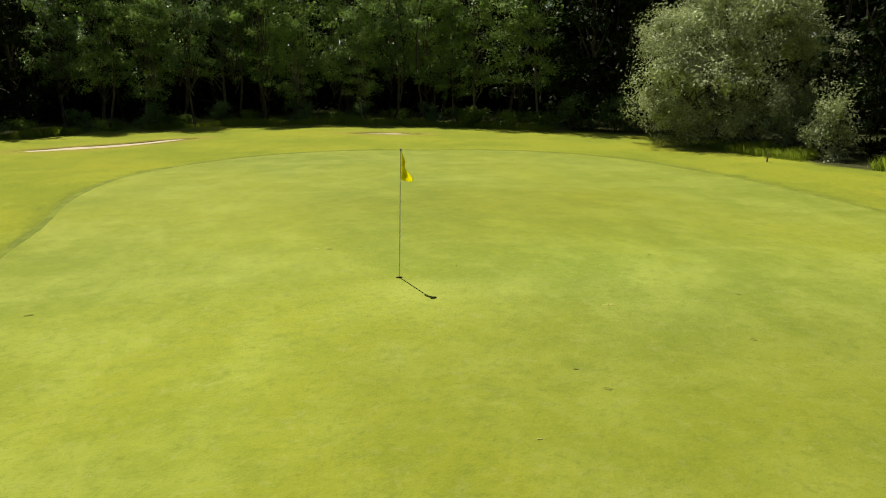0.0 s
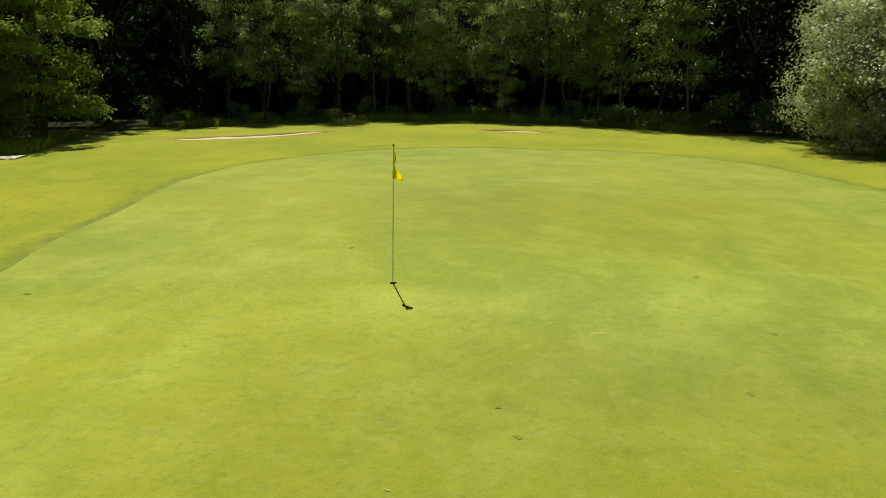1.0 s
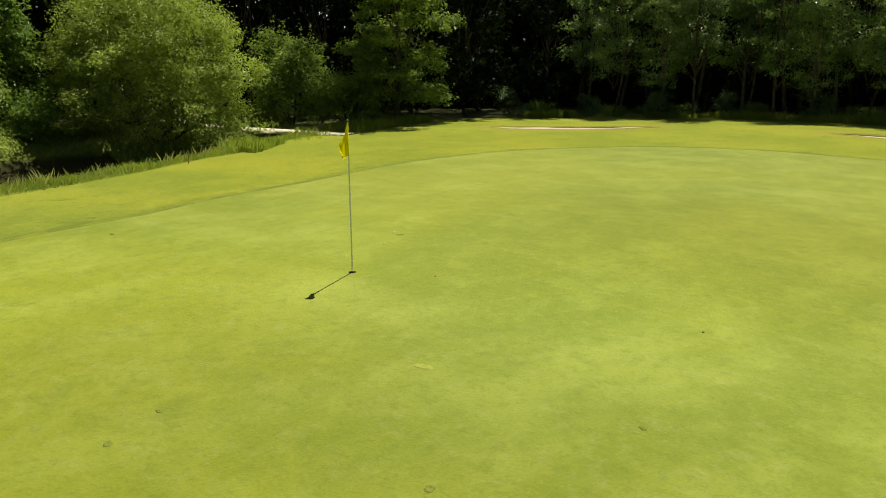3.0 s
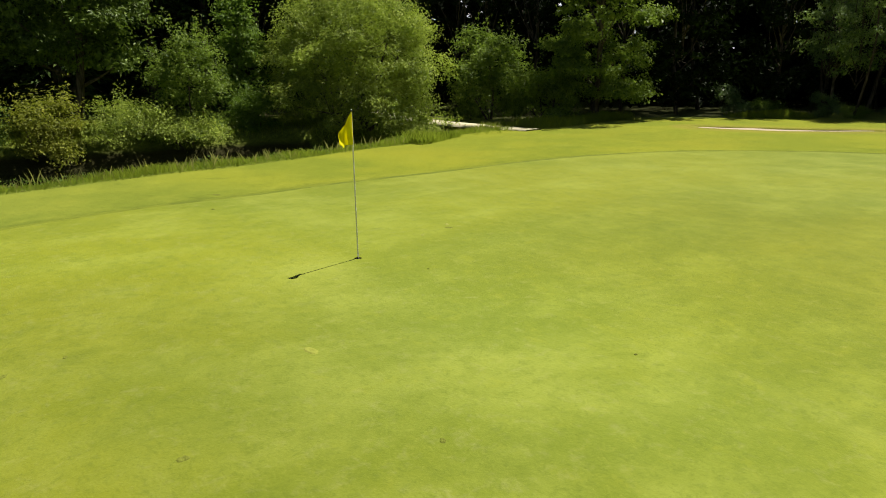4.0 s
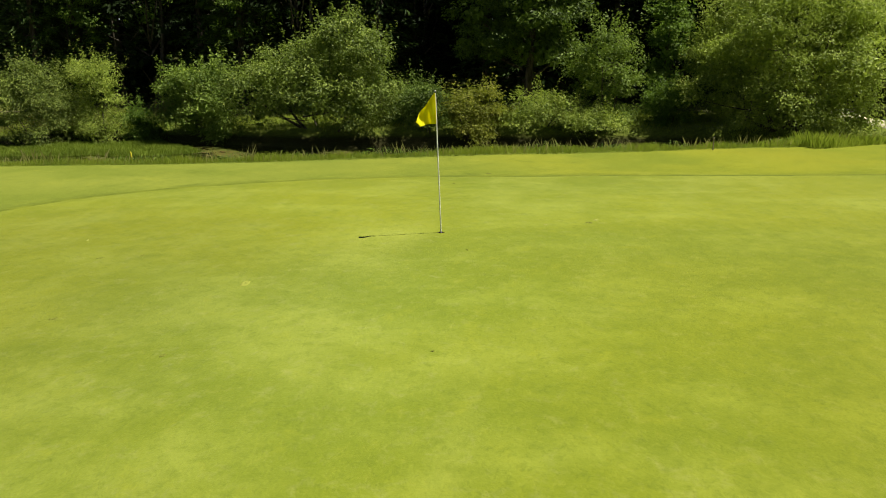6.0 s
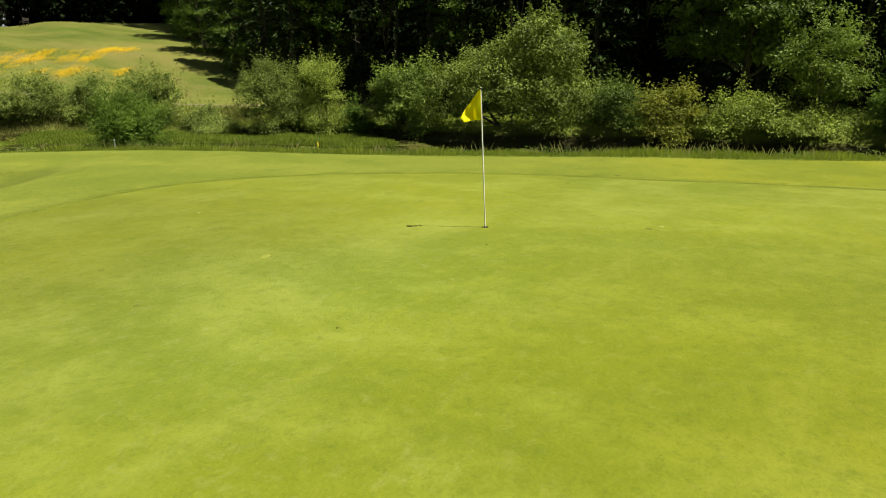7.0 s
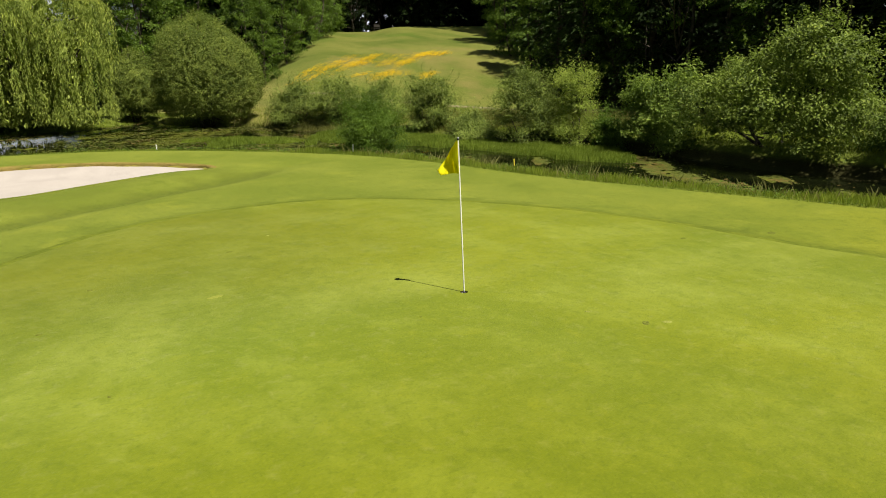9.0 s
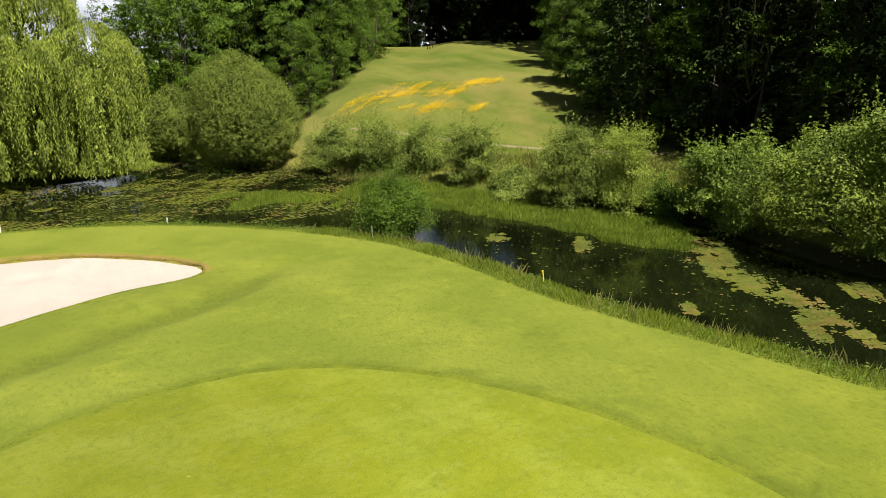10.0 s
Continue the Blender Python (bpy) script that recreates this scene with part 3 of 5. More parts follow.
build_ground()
build_green()
build_bunker(BUNKER_RING, "sand_bunker", 0.20, 11, "wide bunker of pale pinkish sand by the pond")
build_bunker(BUNKER_WEST_RING, "sand_bunker", 0.03, 12, "long narrow bunker of pale sand beyond the green")
build_bunker(BUNKER_NORTH_RING, "sand_bunker", 0.03, 13, "small bunker of pale sand near the wood")
build_water()


# ---- plants ----
FINE = 1.35  # more sprays on the plants that stand alone


def unit(v):
    return v / np.maximum(np.linalg.norm(v, axis=-1, keepdims=True), 1e-9)


def leaves(at, normal, along, size, slim=0.5):
    """Folded leaves: a place, a normal, a direction and a length for each. Returns verts and triangles."""
    along = unit(along - normal * (along * normal).sum(1, keepdims=True))
    side = np.cross(normal, along)
    L, W = size[:, None], (size * slim)[:, None]
    base, tip = at - along * L * 0.5, at + along * L * 0.5 - normal * L * 0.08
    left, right = at + side * W * 0.5 + normal * L * 0.09, at - side * W * 0.5 + normal * L * 0.09
    verts = np.stack([base, left, tip, right], 1).reshape(-1, 3)
    i = np.arange(len(at))[:, None] * 4
    return verts, np.concatenate([i + (0, 2, 1), i + (0, 3, 2)], 1).reshape(-1, 3)


def foliage(rng, lobes, sprays, per, size, spread=0.3, low=-0.55, droop=0.15, slim=0.5, inset=0.16, core=0.16):
    """Tufts of leafy sprays on the outsides of a heap of lobes (x, y, z, rx, ry, rz), and shaded leaves within."""
    lobes = np.asarray(lobes, float)
    area = (lobes[:, 3] * lobes[:, 4] + lobes[:, 4] * lobes[:, 5] + lobes[:, 3] * lobes[:, 5])
    tufts = max(10, sprays // 6)
    pick = rng.choice(len(lobes), tufts * 3, p=area / area.sum())
    up = rng.uniform(low, 1, len(pick))
    turn = rng.uniform(0, 2 * np.pi, len(pick))
    flat = np.sqrt(np.maximum(1 - up * up, 0))
    way = np.stack([flat * np.cos(turn), flat * np.sin(turn), up], 1)
    depth = 1 - np.abs(rng.normal(0, inset, len(pick)))[:, None]
    at = lobes[pick, :3] + lobes[pick, 3:] * way * depth
    buried = np.zeros(len(at))
    for lobe in lobes:
        q = (((at - lobe[:3]) / lobe[3:]) ** 2).sum(1)
        buried += q < 0.62
    keep = np.flatnonzero((buried < 1) | (rng.random(len(at)) < 0.12))[:tufts]
    # each tuft is a small dome of sprays
    of = keep[rng.integers(len(keep), size=sprays)]
    dome = unit(rng.normal(0, 1, (sprays, 3)) + (0, 0, 0.35) + way[of] * 0.4)
    wide = np.clip(lobes[pick[of], 3:].mean(1) * 0.36, 0.12, 0.9)[:, None]
    at = at[of] + dome * wide * rng.uniform(0.3, 1.0, (sprays, 1)) * (1, 1, 0.8)
    way = unit(way[of] * 0.55 + dome * 0.75)
    m = sprays
    axis = unit(way * (1, 1, 0.55) + rng.normal(0, 0.45, (m, 3)) - (0, 0, droop))
    centre = np.repeat(at, per, 0)
    ax = np.repeat(axis, per, 0)
    off = rng.normal(0, 1, (m * per, 3)) * spread * (0.6, 0.6, 0.3)
    along_off = ax * rng.uniform(-0.6, 1.0, (m * per, 1)) * spread * 1.2
    place = centre + off + along_off
    normal = unit(np.repeat(way, per, 0) * 0.55 + (-0.08, 0.22, 0.5) + rng.normal(0, 0.33, (m * per, 3)))
    along = ax + rng.normal(0, 0.7, (m * per, 3)) - (0, 0, droop)
    shell = leaves(place, normal, along, size * rng.uniform(0.6, 1.3, m * per), slim)
    inner = int(m * per * core)
    pick = rng.choice(len(lobes), inner, p=area / area.sum())
    way = unit(rng.normal(0, 1, (inner, 3)))
    at = lobes[pick, :3] + lobes[pick, 3:] * way * rng.uniform(0.05, 0.64, (inner, 1))
    return joined([shell, leaves(at, unit(way + rng.normal(0, 0.5, way.shape)), rng.normal(0, 1, way.shape), size * rng.uniform(1.3, 1.9, inner), max(slim, 0.6))])


def dome_crown(rng, w, h, shoots, size):
    """A close, rounded crown of short upright shoots set with slim leaves, with knolls and dents, hollow and dark within."""
    knolls = unit(rng.normal(0, 1, (46, 3)) + (0, 0, 0.3))
    lift = rng.uniform(-0.09, 0.10, 46)
    up, turn = rng.uniform(-0.72, 1, shoots), rng.uniform(0, 2 * np.pi, shoots)
    flat = np.sqrt(np.maximum(1 - up * up, 0))
    way = np.stack([flat * np.cos(turn), flat * np.sin(turn), up], 1)
    far = 0.96 + (lift * np.exp(-np.maximum(1 - way @ knolls.T, 0) / 0.035)).sum(1) - np.abs(rng.normal(0, 0.045, shoots))
    foot = way * far[:, None] * (w / 2, w / 2, h * 0.54) + (0, 0, h * 0.44)
    foot = foot - way * 0.25
    axis = unit(way * (0.8, 0.8, 0.5) + (0, 0, 0.55) + rng.normal(0, 0.22, way.shape))
    per = 13
    u = np.tile(np.linspace(0, 1, per), shoots)[:, None]
    long = np.repeat(rng.uniform(0.25, 0.62, shoots), per)[:, None]
    ax = np.repeat(axis, per, 0)
    at = np.repeat(foot, per, 0) + ax * u * long + rng.normal(0, 0.05, (shoots * per, 3))
    normal = unit(np.repeat(way, per, 0) * 0.6 + (0, 0.1, 0.45) + rng.normal(0, 0.4, at.shape))
    shell = leaves(at, normal, ax * 0.8 + rng.normal(0, 0.5, at.shape), size * rng.uniform(0.6, 1.3, len(at)), 0.40)
    inner = shoots * 4
    way = unit(rng.normal(0, 1, (inner, 3)))
    at = way * rng.uniform(0.3, 0.86, (inner, 1)) * (w / 2, w / 2, h * 0.5) + (0, 0, h * 0.45)
    low = at[:, 2] > 0.15
    way, at = way[low], at[low]
    return joined([shell, leaves(at, unit(way + rng.normal(0, 0.5, way.shape)), rng.normal(0, 1, way.shape), size * rng.uniform(1.2, 1.9, len(at)), 0.6)])


def sprigs(rng, lobes, count, size, slim):
    """Leafy shoots that stand out from the top of a crown."""
    ranks = lobes[:, 2] + lobes[:, 5]
    chance = np.maximum(ranks - np.percentile(ranks, 30), 0.05)
    pick = rng.choice(len(lobes), count, p=chance / chance.sum())
    up, turn = rng.uniform(0.3, 1, count), rng.uniform(0, 2 * np.pi, count)
    flat = np.sqrt(1 - up * up)
    way = np.stack([flat * np.cos(turn), flat * np.sin(turn), up], 1)
    foot = lobes[pick, :3] + lobes[pick, 3:] * way * 0.9
    axis = unit(way * (0.6, 0.6, 0.5) + (0, 0, 0.8) + rng.normal(0, 0.15, (count, 3)))
    per = 16
    u = np.tile(np.linspace(0, 1, per), count)[:, None]
    ax = np.repeat(axis, per, 0)
    at = np.repeat(foot, per, 0) + ax * u * np.repeat(rng.uniform(0.35, 1.25, count), per)[:, None] + rng.normal(0, 0.06, (count * per, 3))
    normal = unit(rng.normal(0, 0.6, at.shape) + (0, 0, 0.7))
    return leaves(at, normal, ax * 0.6 + rng.normal(0, 0.7, at.shape), size * rng.uniform(0.6, 1.2, len(at)), slim)


def tube(points, radii, sides=7):
    """A round limb along points. Returns verts and quads."""
    p, r = np.asarray(points, float), np.asarray(radii, float)
    d = unit(np.gradient(p, axis=0))
    a = unit(np.cross(d, np.where(np.abs(d[:, 2:3]) > 0.9, (1.0, 0, 0), (0, 0, 1.0))))
    b = np.cross(d, a)
    t = np.linspace(0, 2 * np.pi, sides, endpoint=False)
    ring = a[:, None] * np.cos(t)[None, :, None] + b[:, None] * np.sin(t)[None, :, None]
    return (p[:, None] + ring * r[:, None, None]).reshape(-1, 3), grid_faces(len(p), sides)


def joined(pieces):
    verts, faces, start = [], [], 0
    for v, f in pieces:
        verts.append(v)
        faces.append(f + start)
        start += len(v)
    return np.concatenate(verts), np.concatenate(faces)


def limb(rng, a, b, r0, r1, bend=0.12, sag=0.0, steps=6):
    a, b = np.array(a, float), np.array(b, float)
    u = np.linspace(0, 1, steps)[:, None]
    far = np.linalg.norm(b - a)
    p = a + (b - a) * u + np.sin(np.pi * u) * rng.normal(0, bend * far * 0.5, 3) + np.sin(np.pi * u) * (0, 0, sag * far)
    return tube(p, r0 + (r1 - r0) * u[:, 0] ** 0.8)


def bush_lobes(rng, w, h, count, squat=0.0, lean=(0, 0)):
    """Lobes of a crown that reaches down to the ground, wide in the middle."""
    out = []
    for k in range(count):
        up = rng.random() ** 1.1
        wide = np.sqrt(max(0.05, 1 - ((up - 0.42) / 0.62) ** 2)) * (1 - squat * up)
        turn = k * 2.399 + rng.normal(0, 0.35)
        far = wide * rng.uniform(0.42, 0.92)
        r = rng.uniform(0.15, 0.34) * (14 / count) ** 0.33
        out.append((w / 2 * far * np.cos(turn) + lean[0] * up, w / 2 * far * np.sin(turn) + lean[1] * up, h * (0.07 + 0.78 * up), w / 2 * r * 1.5, w / 2 * r * 1.5, h * r * rng.uniform(0.55, 0.8)))
    out.append((lean[0] * 0.4, lean[1] * 0.4, h * 0.45, w * 0.30, w * 0.30, h * 0.36))
    return np.array(out)


def skirt(rng, w, count):
    """Low lobes round the foot of a crown."""
    a = np.arange(count) * 2 * np.pi / count + rng.normal(0, 0.1, count)
    far = w / 2 * rng.uniform(0.66, 0.86, count)
    r = rng.uniform(0.7, 1.15, count)
    return np.column_stack([far * np.cos(a), far * np.sin(a), rng.uniform(0.4, 1.9, count), r, r, r])


def tree_lobes(rng, w, h, bottom, count, fat=1.0):
    """Lobes of a tall crown with spreading boughs from bottom up."""
    out = []
    for k in range(count):
        up = (k + rng.random()) / count
        wide = np.sqrt(max(0.06, 1 - ((up - 0.38) / 0.66) ** 2))
        turn = k * 2.399 + rng.normal(0, 0.4)
        far = w / 2 * wide * rng.uniform(0.35, 0.85)
        r = w / 2 * rng.uniform(0.24, 0.42) * fat
        out.append((far * np.cos(turn), far * np.sin(turn), bottom + (h - bottom) * (0.04 + 0.9 * up), r, r, r * rng.uniform(0.45, 0.75)))
    return np.array(out)


def plant(name, seed, lobes, leaf, sprays, per, size, stems=1, trunk_r=0.15, trunk_top=None, bark=None, spread=0.3, slim=0.5, droop=0.15, low=-0.55, boughs=10, label="", category="tree", group="", inset=0.16, shoots=0, core=0.16, crown=None):
    """A tree or shrub at the origin: trunk with limbs, and a crown of leaves."""
    rng = np.random.default_rng(seed)
    root = tagged(new(name), label, category, group)
    high = lobes[:, 2].max() if trunk_top is None else trunk_top
    pieces = []
    for k in range(stems):
        turn = k * 2 * np.pi / max(stems, 1) + rng.uniform(0, 1)
        foot = np.array([np.cos(turn), np.sin(turn), 0]) * (0.0 if stems == 1 else trunk_r * 2.2)
        target = lobes[rng.integers(len(lobes)), :3] if stems > 1 else np.array([*(lobes[:, :2].mean(0) * 0.5), high])
        pieces.append(limb(rng, foot - (0, 0, 0.45), target, trunk_r, trunk_r * 0.25, 0.08, 0, 9))
        axis = target - foot
        for j in rng.choice(len(lobes), min(boughs, len(lobes)), replace=False):
            if stems > 1 and rng.random() < 0.5:
                continue
            u = np.clip(lobes[j, 2] / max(target[2], 0.1) * rng.uniform(0.45, 0.8), 0.06, 0.9)
            pieces.append(limb(rng, foot + axis * u, lobes[j, :3] + lobes[j, 3:] * rng.normal(0, 0.2, 3), trunk_r * 0.5 * (1.1 - u), trunk_r * 0.08, 0.14, 0.05))
        v, f = joined(pieces)
        pieces.clear()
        part("trunk" if stems == 1 else "stem", mesh_of("trunk", v, f, bark or BARK), root)
    v, f = crown if crown else foliage(rng, lobes, int(sprays * (FINE if boughs == 10 else 1)), per, size * (0.95 if stems > 1 else 1.1), spread, low, droop, slim, inset, core)
    if shoots:
        v, f = joined([(v, f), sprigs(rng, lobes, shoots, size * 1.1, slim)])
    part("crown", mesh_of("crown", v, f, LEAF[leaf], smooth=False), root)
    return root


def stand(ob, x, y, sink=0.05, turn=0.0, size=1.0):
    ob.matrix_world = pose(x, y, turf_at(x, y) - sink, 0, 0, turn) @ Matrix.Scale(size, 4)
    return ob


def again(ob, x, y, sink=0.05, turn=0.0, size=1.0):
    made = copy_thing(ob, Matrix.Identity(4))
    return stand(made, x, y, sink, turn, size)


R = np.random.default_rng

# shrubs and trees that stand alone along the pond
stand(plant("sallow_bush", 21, bush_lobes(R(21), 10.2, 6.9, 60, 0.1), "willow", 4600, 11, 0.13, 5, 0.14, core=0.16, label="large rounded sallow bush with yellow-green leaves by the pond path", category="bush", shoots=160), -23.4, 11.8)
stand(plant("young_birch", 22, np.concatenate([bush_lobes(R(22), 3.0, 1.0, 7), tree_lobes(R(23), 3.3, 4.3, 1.1, 24)]), "alder", 820, 9, 0.13, 2, 0.06, label="slim young tree with pale green leaves on the far bank", category="tree", shoots=50), -24.3, 4.2)
stand(plant("slender_tree", 24, tree_lobes(R(24), 2.8, 6.6, 0.5, 20), "fresh", 620, 9, 0.16, 1, 0.08, label="slender bright green tree among the bank shrubs", category="tree", shoots=40), -26.8, 7.4)
stand(plant("golden_shrub", 25, bush_lobes(R(25), 2.8, 2.6, 16), "gold", 480, 9, 0.13, 3, 0.06, label="small golden-leaved shrub on the far bank", category="shrub", shoots=30), -22.9, -1.8)
for k, (x, y, w, h, leaf, text) in enumerate([
    (-23.4, 1.2, 3.4, 1.7, "willow", "low light green shrub on the far bank"),
    (-23.5, -4.0, 2.4, 2.2, "oak", "dark green shrub beside the pond"),
    # an added shrub that darkens the sunlit grass strip behind the alder
    (-25.4, -5.2, 2.2, 1.8, "oak", "dark green shrub added to fill the shaded gap behind the alder"),
    (-22.9, 3.6, 3.0, 1.3, "willow", "low light green shrub on the far bank"),
    (-24.4, 7.0, 2.6, 2.0, "fresh", "leafy shrub at the foot of a slender tree"),
    (-20.4, -25.6, 2.4, 1.0, "grey", "low grey-green scrub on the pond bank"),
    (-21.4, -27.8, 2.2, 1.1, "grey", "low grey-green scrub on the pond bank"),
    (-23.2, -18.2, 2.0, 1.7, "fresh", "low green shrub behind the willow shrubs"),
]):
    stand(plant("bank_shrub", 30 + k, bush_lobes(R(30 + k), w, h, 14), leaf, 420, 9, 0.12, 4, 0.04, label=text, category="shrub", group="shrubs on the far bank", shoots=24), x, y)
alder = np.concatenate([bush_lobes(R(41), 7.6, 4.3, 38, -0.1), bush_lobes(R(46), 3.8, 2.6, 12) + (0.4, 1.8, 2.6, 0, 0, 0)])
alder = alder[~((alder[:, 2] < 1.4) & (np.abs(alder[:, 1] + 1.8) < 0.8)) & (alder[:, 3] < 2.0)]
alder = np.concatenate([alder, skirt(R(79), 6.6, 13)])
stand(plant("alder_tree", 41, alder, "pond", 2000, 10, 0.145, 4, 0.10, slim=0.54, label="spreading many-stemmed alder leaning over the pond", category="tree", inset=0.2, shoots=170, core=0.12), -23.9, -9.5)
stand(plant("hazel_bush", 42, bush_lobes(R(42), 3.8, 4.1, 26), "alder", 1050, 10, 0.15, 4, 0.07, label="broad-leaved hazel bush on the far bank", category="bush", shoots=70), -23.6, -15.2)
stand(plant("willow_shrub", 43, bush_lobes(R(43), 3.7, 4.0, 26, 0.1), "grey", 1250, 11, 0.12, 5, 0.06, slim=0.38, label="grey-green willow shrub at the water's edge", category="shrub", group="willow shrubs", shoots=80), -21.4, -22.6)
stand(plant("willow_shrub", 44, bush_lobes(R(44), 2.8, 3.8, 18, 0.25), "willow", 700, 11, 0.12, 5, 0.06, slim=0.38, label="yellow-green willow shrub at the water's edge", category="shrub", group="willow shrubs", shoots=70, core=0.05), -22.6, -19.9)
for k, (x, y, w, h) in enumerate([(-15.6, -39.6, 3.6, 2.6), (-17.4, -37.2, 4.0, 2.7), (-19.4, -34.8, 3.2, 2.6), (-20.5, -30.6, 3.0, 3.6)]):
    stand(plant("grey_willow", 50 + k, bush_lobes(R(50 + k), w, h, 26, 0.1), "grey", 850, 10, 0.125, 5, 0.05, slim=0.42, core=0.22, label="grey-green willow scrub between pond and meadow", category="shrub", group="willow scrub below the meadow", shoots=60), x, y)
reed = np.array([(1.05 * np.cos(a) * r, 1.05 * np.sin(a) * r, 0.45 + 1.25 * u * (1.1 - 0.5 * r), 0.5, 0.5, 0.55) for a, r, u in zip(np.arange(22) * 2.4, R(60).random(22), R(61).random(22))])
stand(plant("bank_willow", 60, reed * 1.2, "fresh", 700, 10, 0.13, 8, 0.025, slim=0.28, droop=-0.7, label="upright young willow bush on the near bank", category="shrub", shoots=220), -10.6, -20.9, 0.1)
stand(plant("round_willow", 62, bush_lobes(R(62), 6.4, 6.4, 30), "olive", 0, 0, 0, 6, 0.12, label="dense ball-shaped grey willow beside the pond", category="tree", crown=dome_crown(R(62), 7.7, 7.5, 5200, 0.115)), -11.1, -44.5)
stand(plant("grey_willow", 63, bush_lobes(R(63), 3.0, 4.2, 14), "olive", 0, 0, 0, 5, 0.08, label="rounded grey willow behind the pond", category="tree", crown=dome_crown(R(63), 4.2, 5.3, 1900, 0.115)), -7.6, -50.4)

# trees by the path and at the edge of the wood
stand(plant("silver_willow", 71, np.concatenate([bush_lobes(R(71), 9.7, 9.6, 90, 0.05), skirt(R(78), 8.0, 18)]), "silver", 4500, 11, 0.125, 4, 0.2, slim=0.48, core=0.45, label="big rounded silver-leaved willow at the edge of the mown turf", category="tree", inset=0.12, shoots=150), 18.9, 21.2)
stand(plant("silver_willow", 72, bush_lobes(R(72), 1.7, 2.4, 12), "silver", 240, 10, 0.13, 4, 0.05, slim=0.35, label="small silver-leaved willow bush in front of dark trees", category="shrub", shoots=30), 18.8, 14.0)
stand(plant("edge_tree", 73, tree_lobes(R(73), 7.2, 12.5, 0.9, 46) * (1, 1, 1, 1.0, 1.0, 0.5), "alder", 2000, 10, 0.17, 1, 0.2, label="tall tree with layered yellow-green boughs beside the path", category="tree", droop=0.25), -20.9, 25.4)
stand(plant("edge_bush", 74, bush_lobes(R(74), 5.0, 5.0, 26), "alder", 1000, 10, 0.17, 4, 0.09, label="rounded green tree beyond the gravel path", category="tree", shoots=60), -24.9, 21.0)
stand(plant("edge_bush", 75, bush_lobes(R(75), 4.2, 3.2, 16), "alder", 520, 10, 0.16, 4, 0.06, label="dark green bush beyond the gravel path", category="bush", shoots=20), -22.3, 23.0)
stand(plant("oak_tree", 76, tree_lobes(R(76), 8.0, 13, 2.6, 44), "oak", 1900, 10, 0.2, 1, 0.24, label="tall oak with sunlit boughs before the dark wood", category="tree", droop=0.3), -30.0, 0.2)
stand(plant("oak_tree", 77, tree_lobes(R(77), 7.0, 12, 3.2, 36), "oak", 1300, 10, 0.2, 1, 0.2, label="tall oak with sunlit boughs behind the sallow bush", category="tree", droop=0.3), -28.6, 13.6)


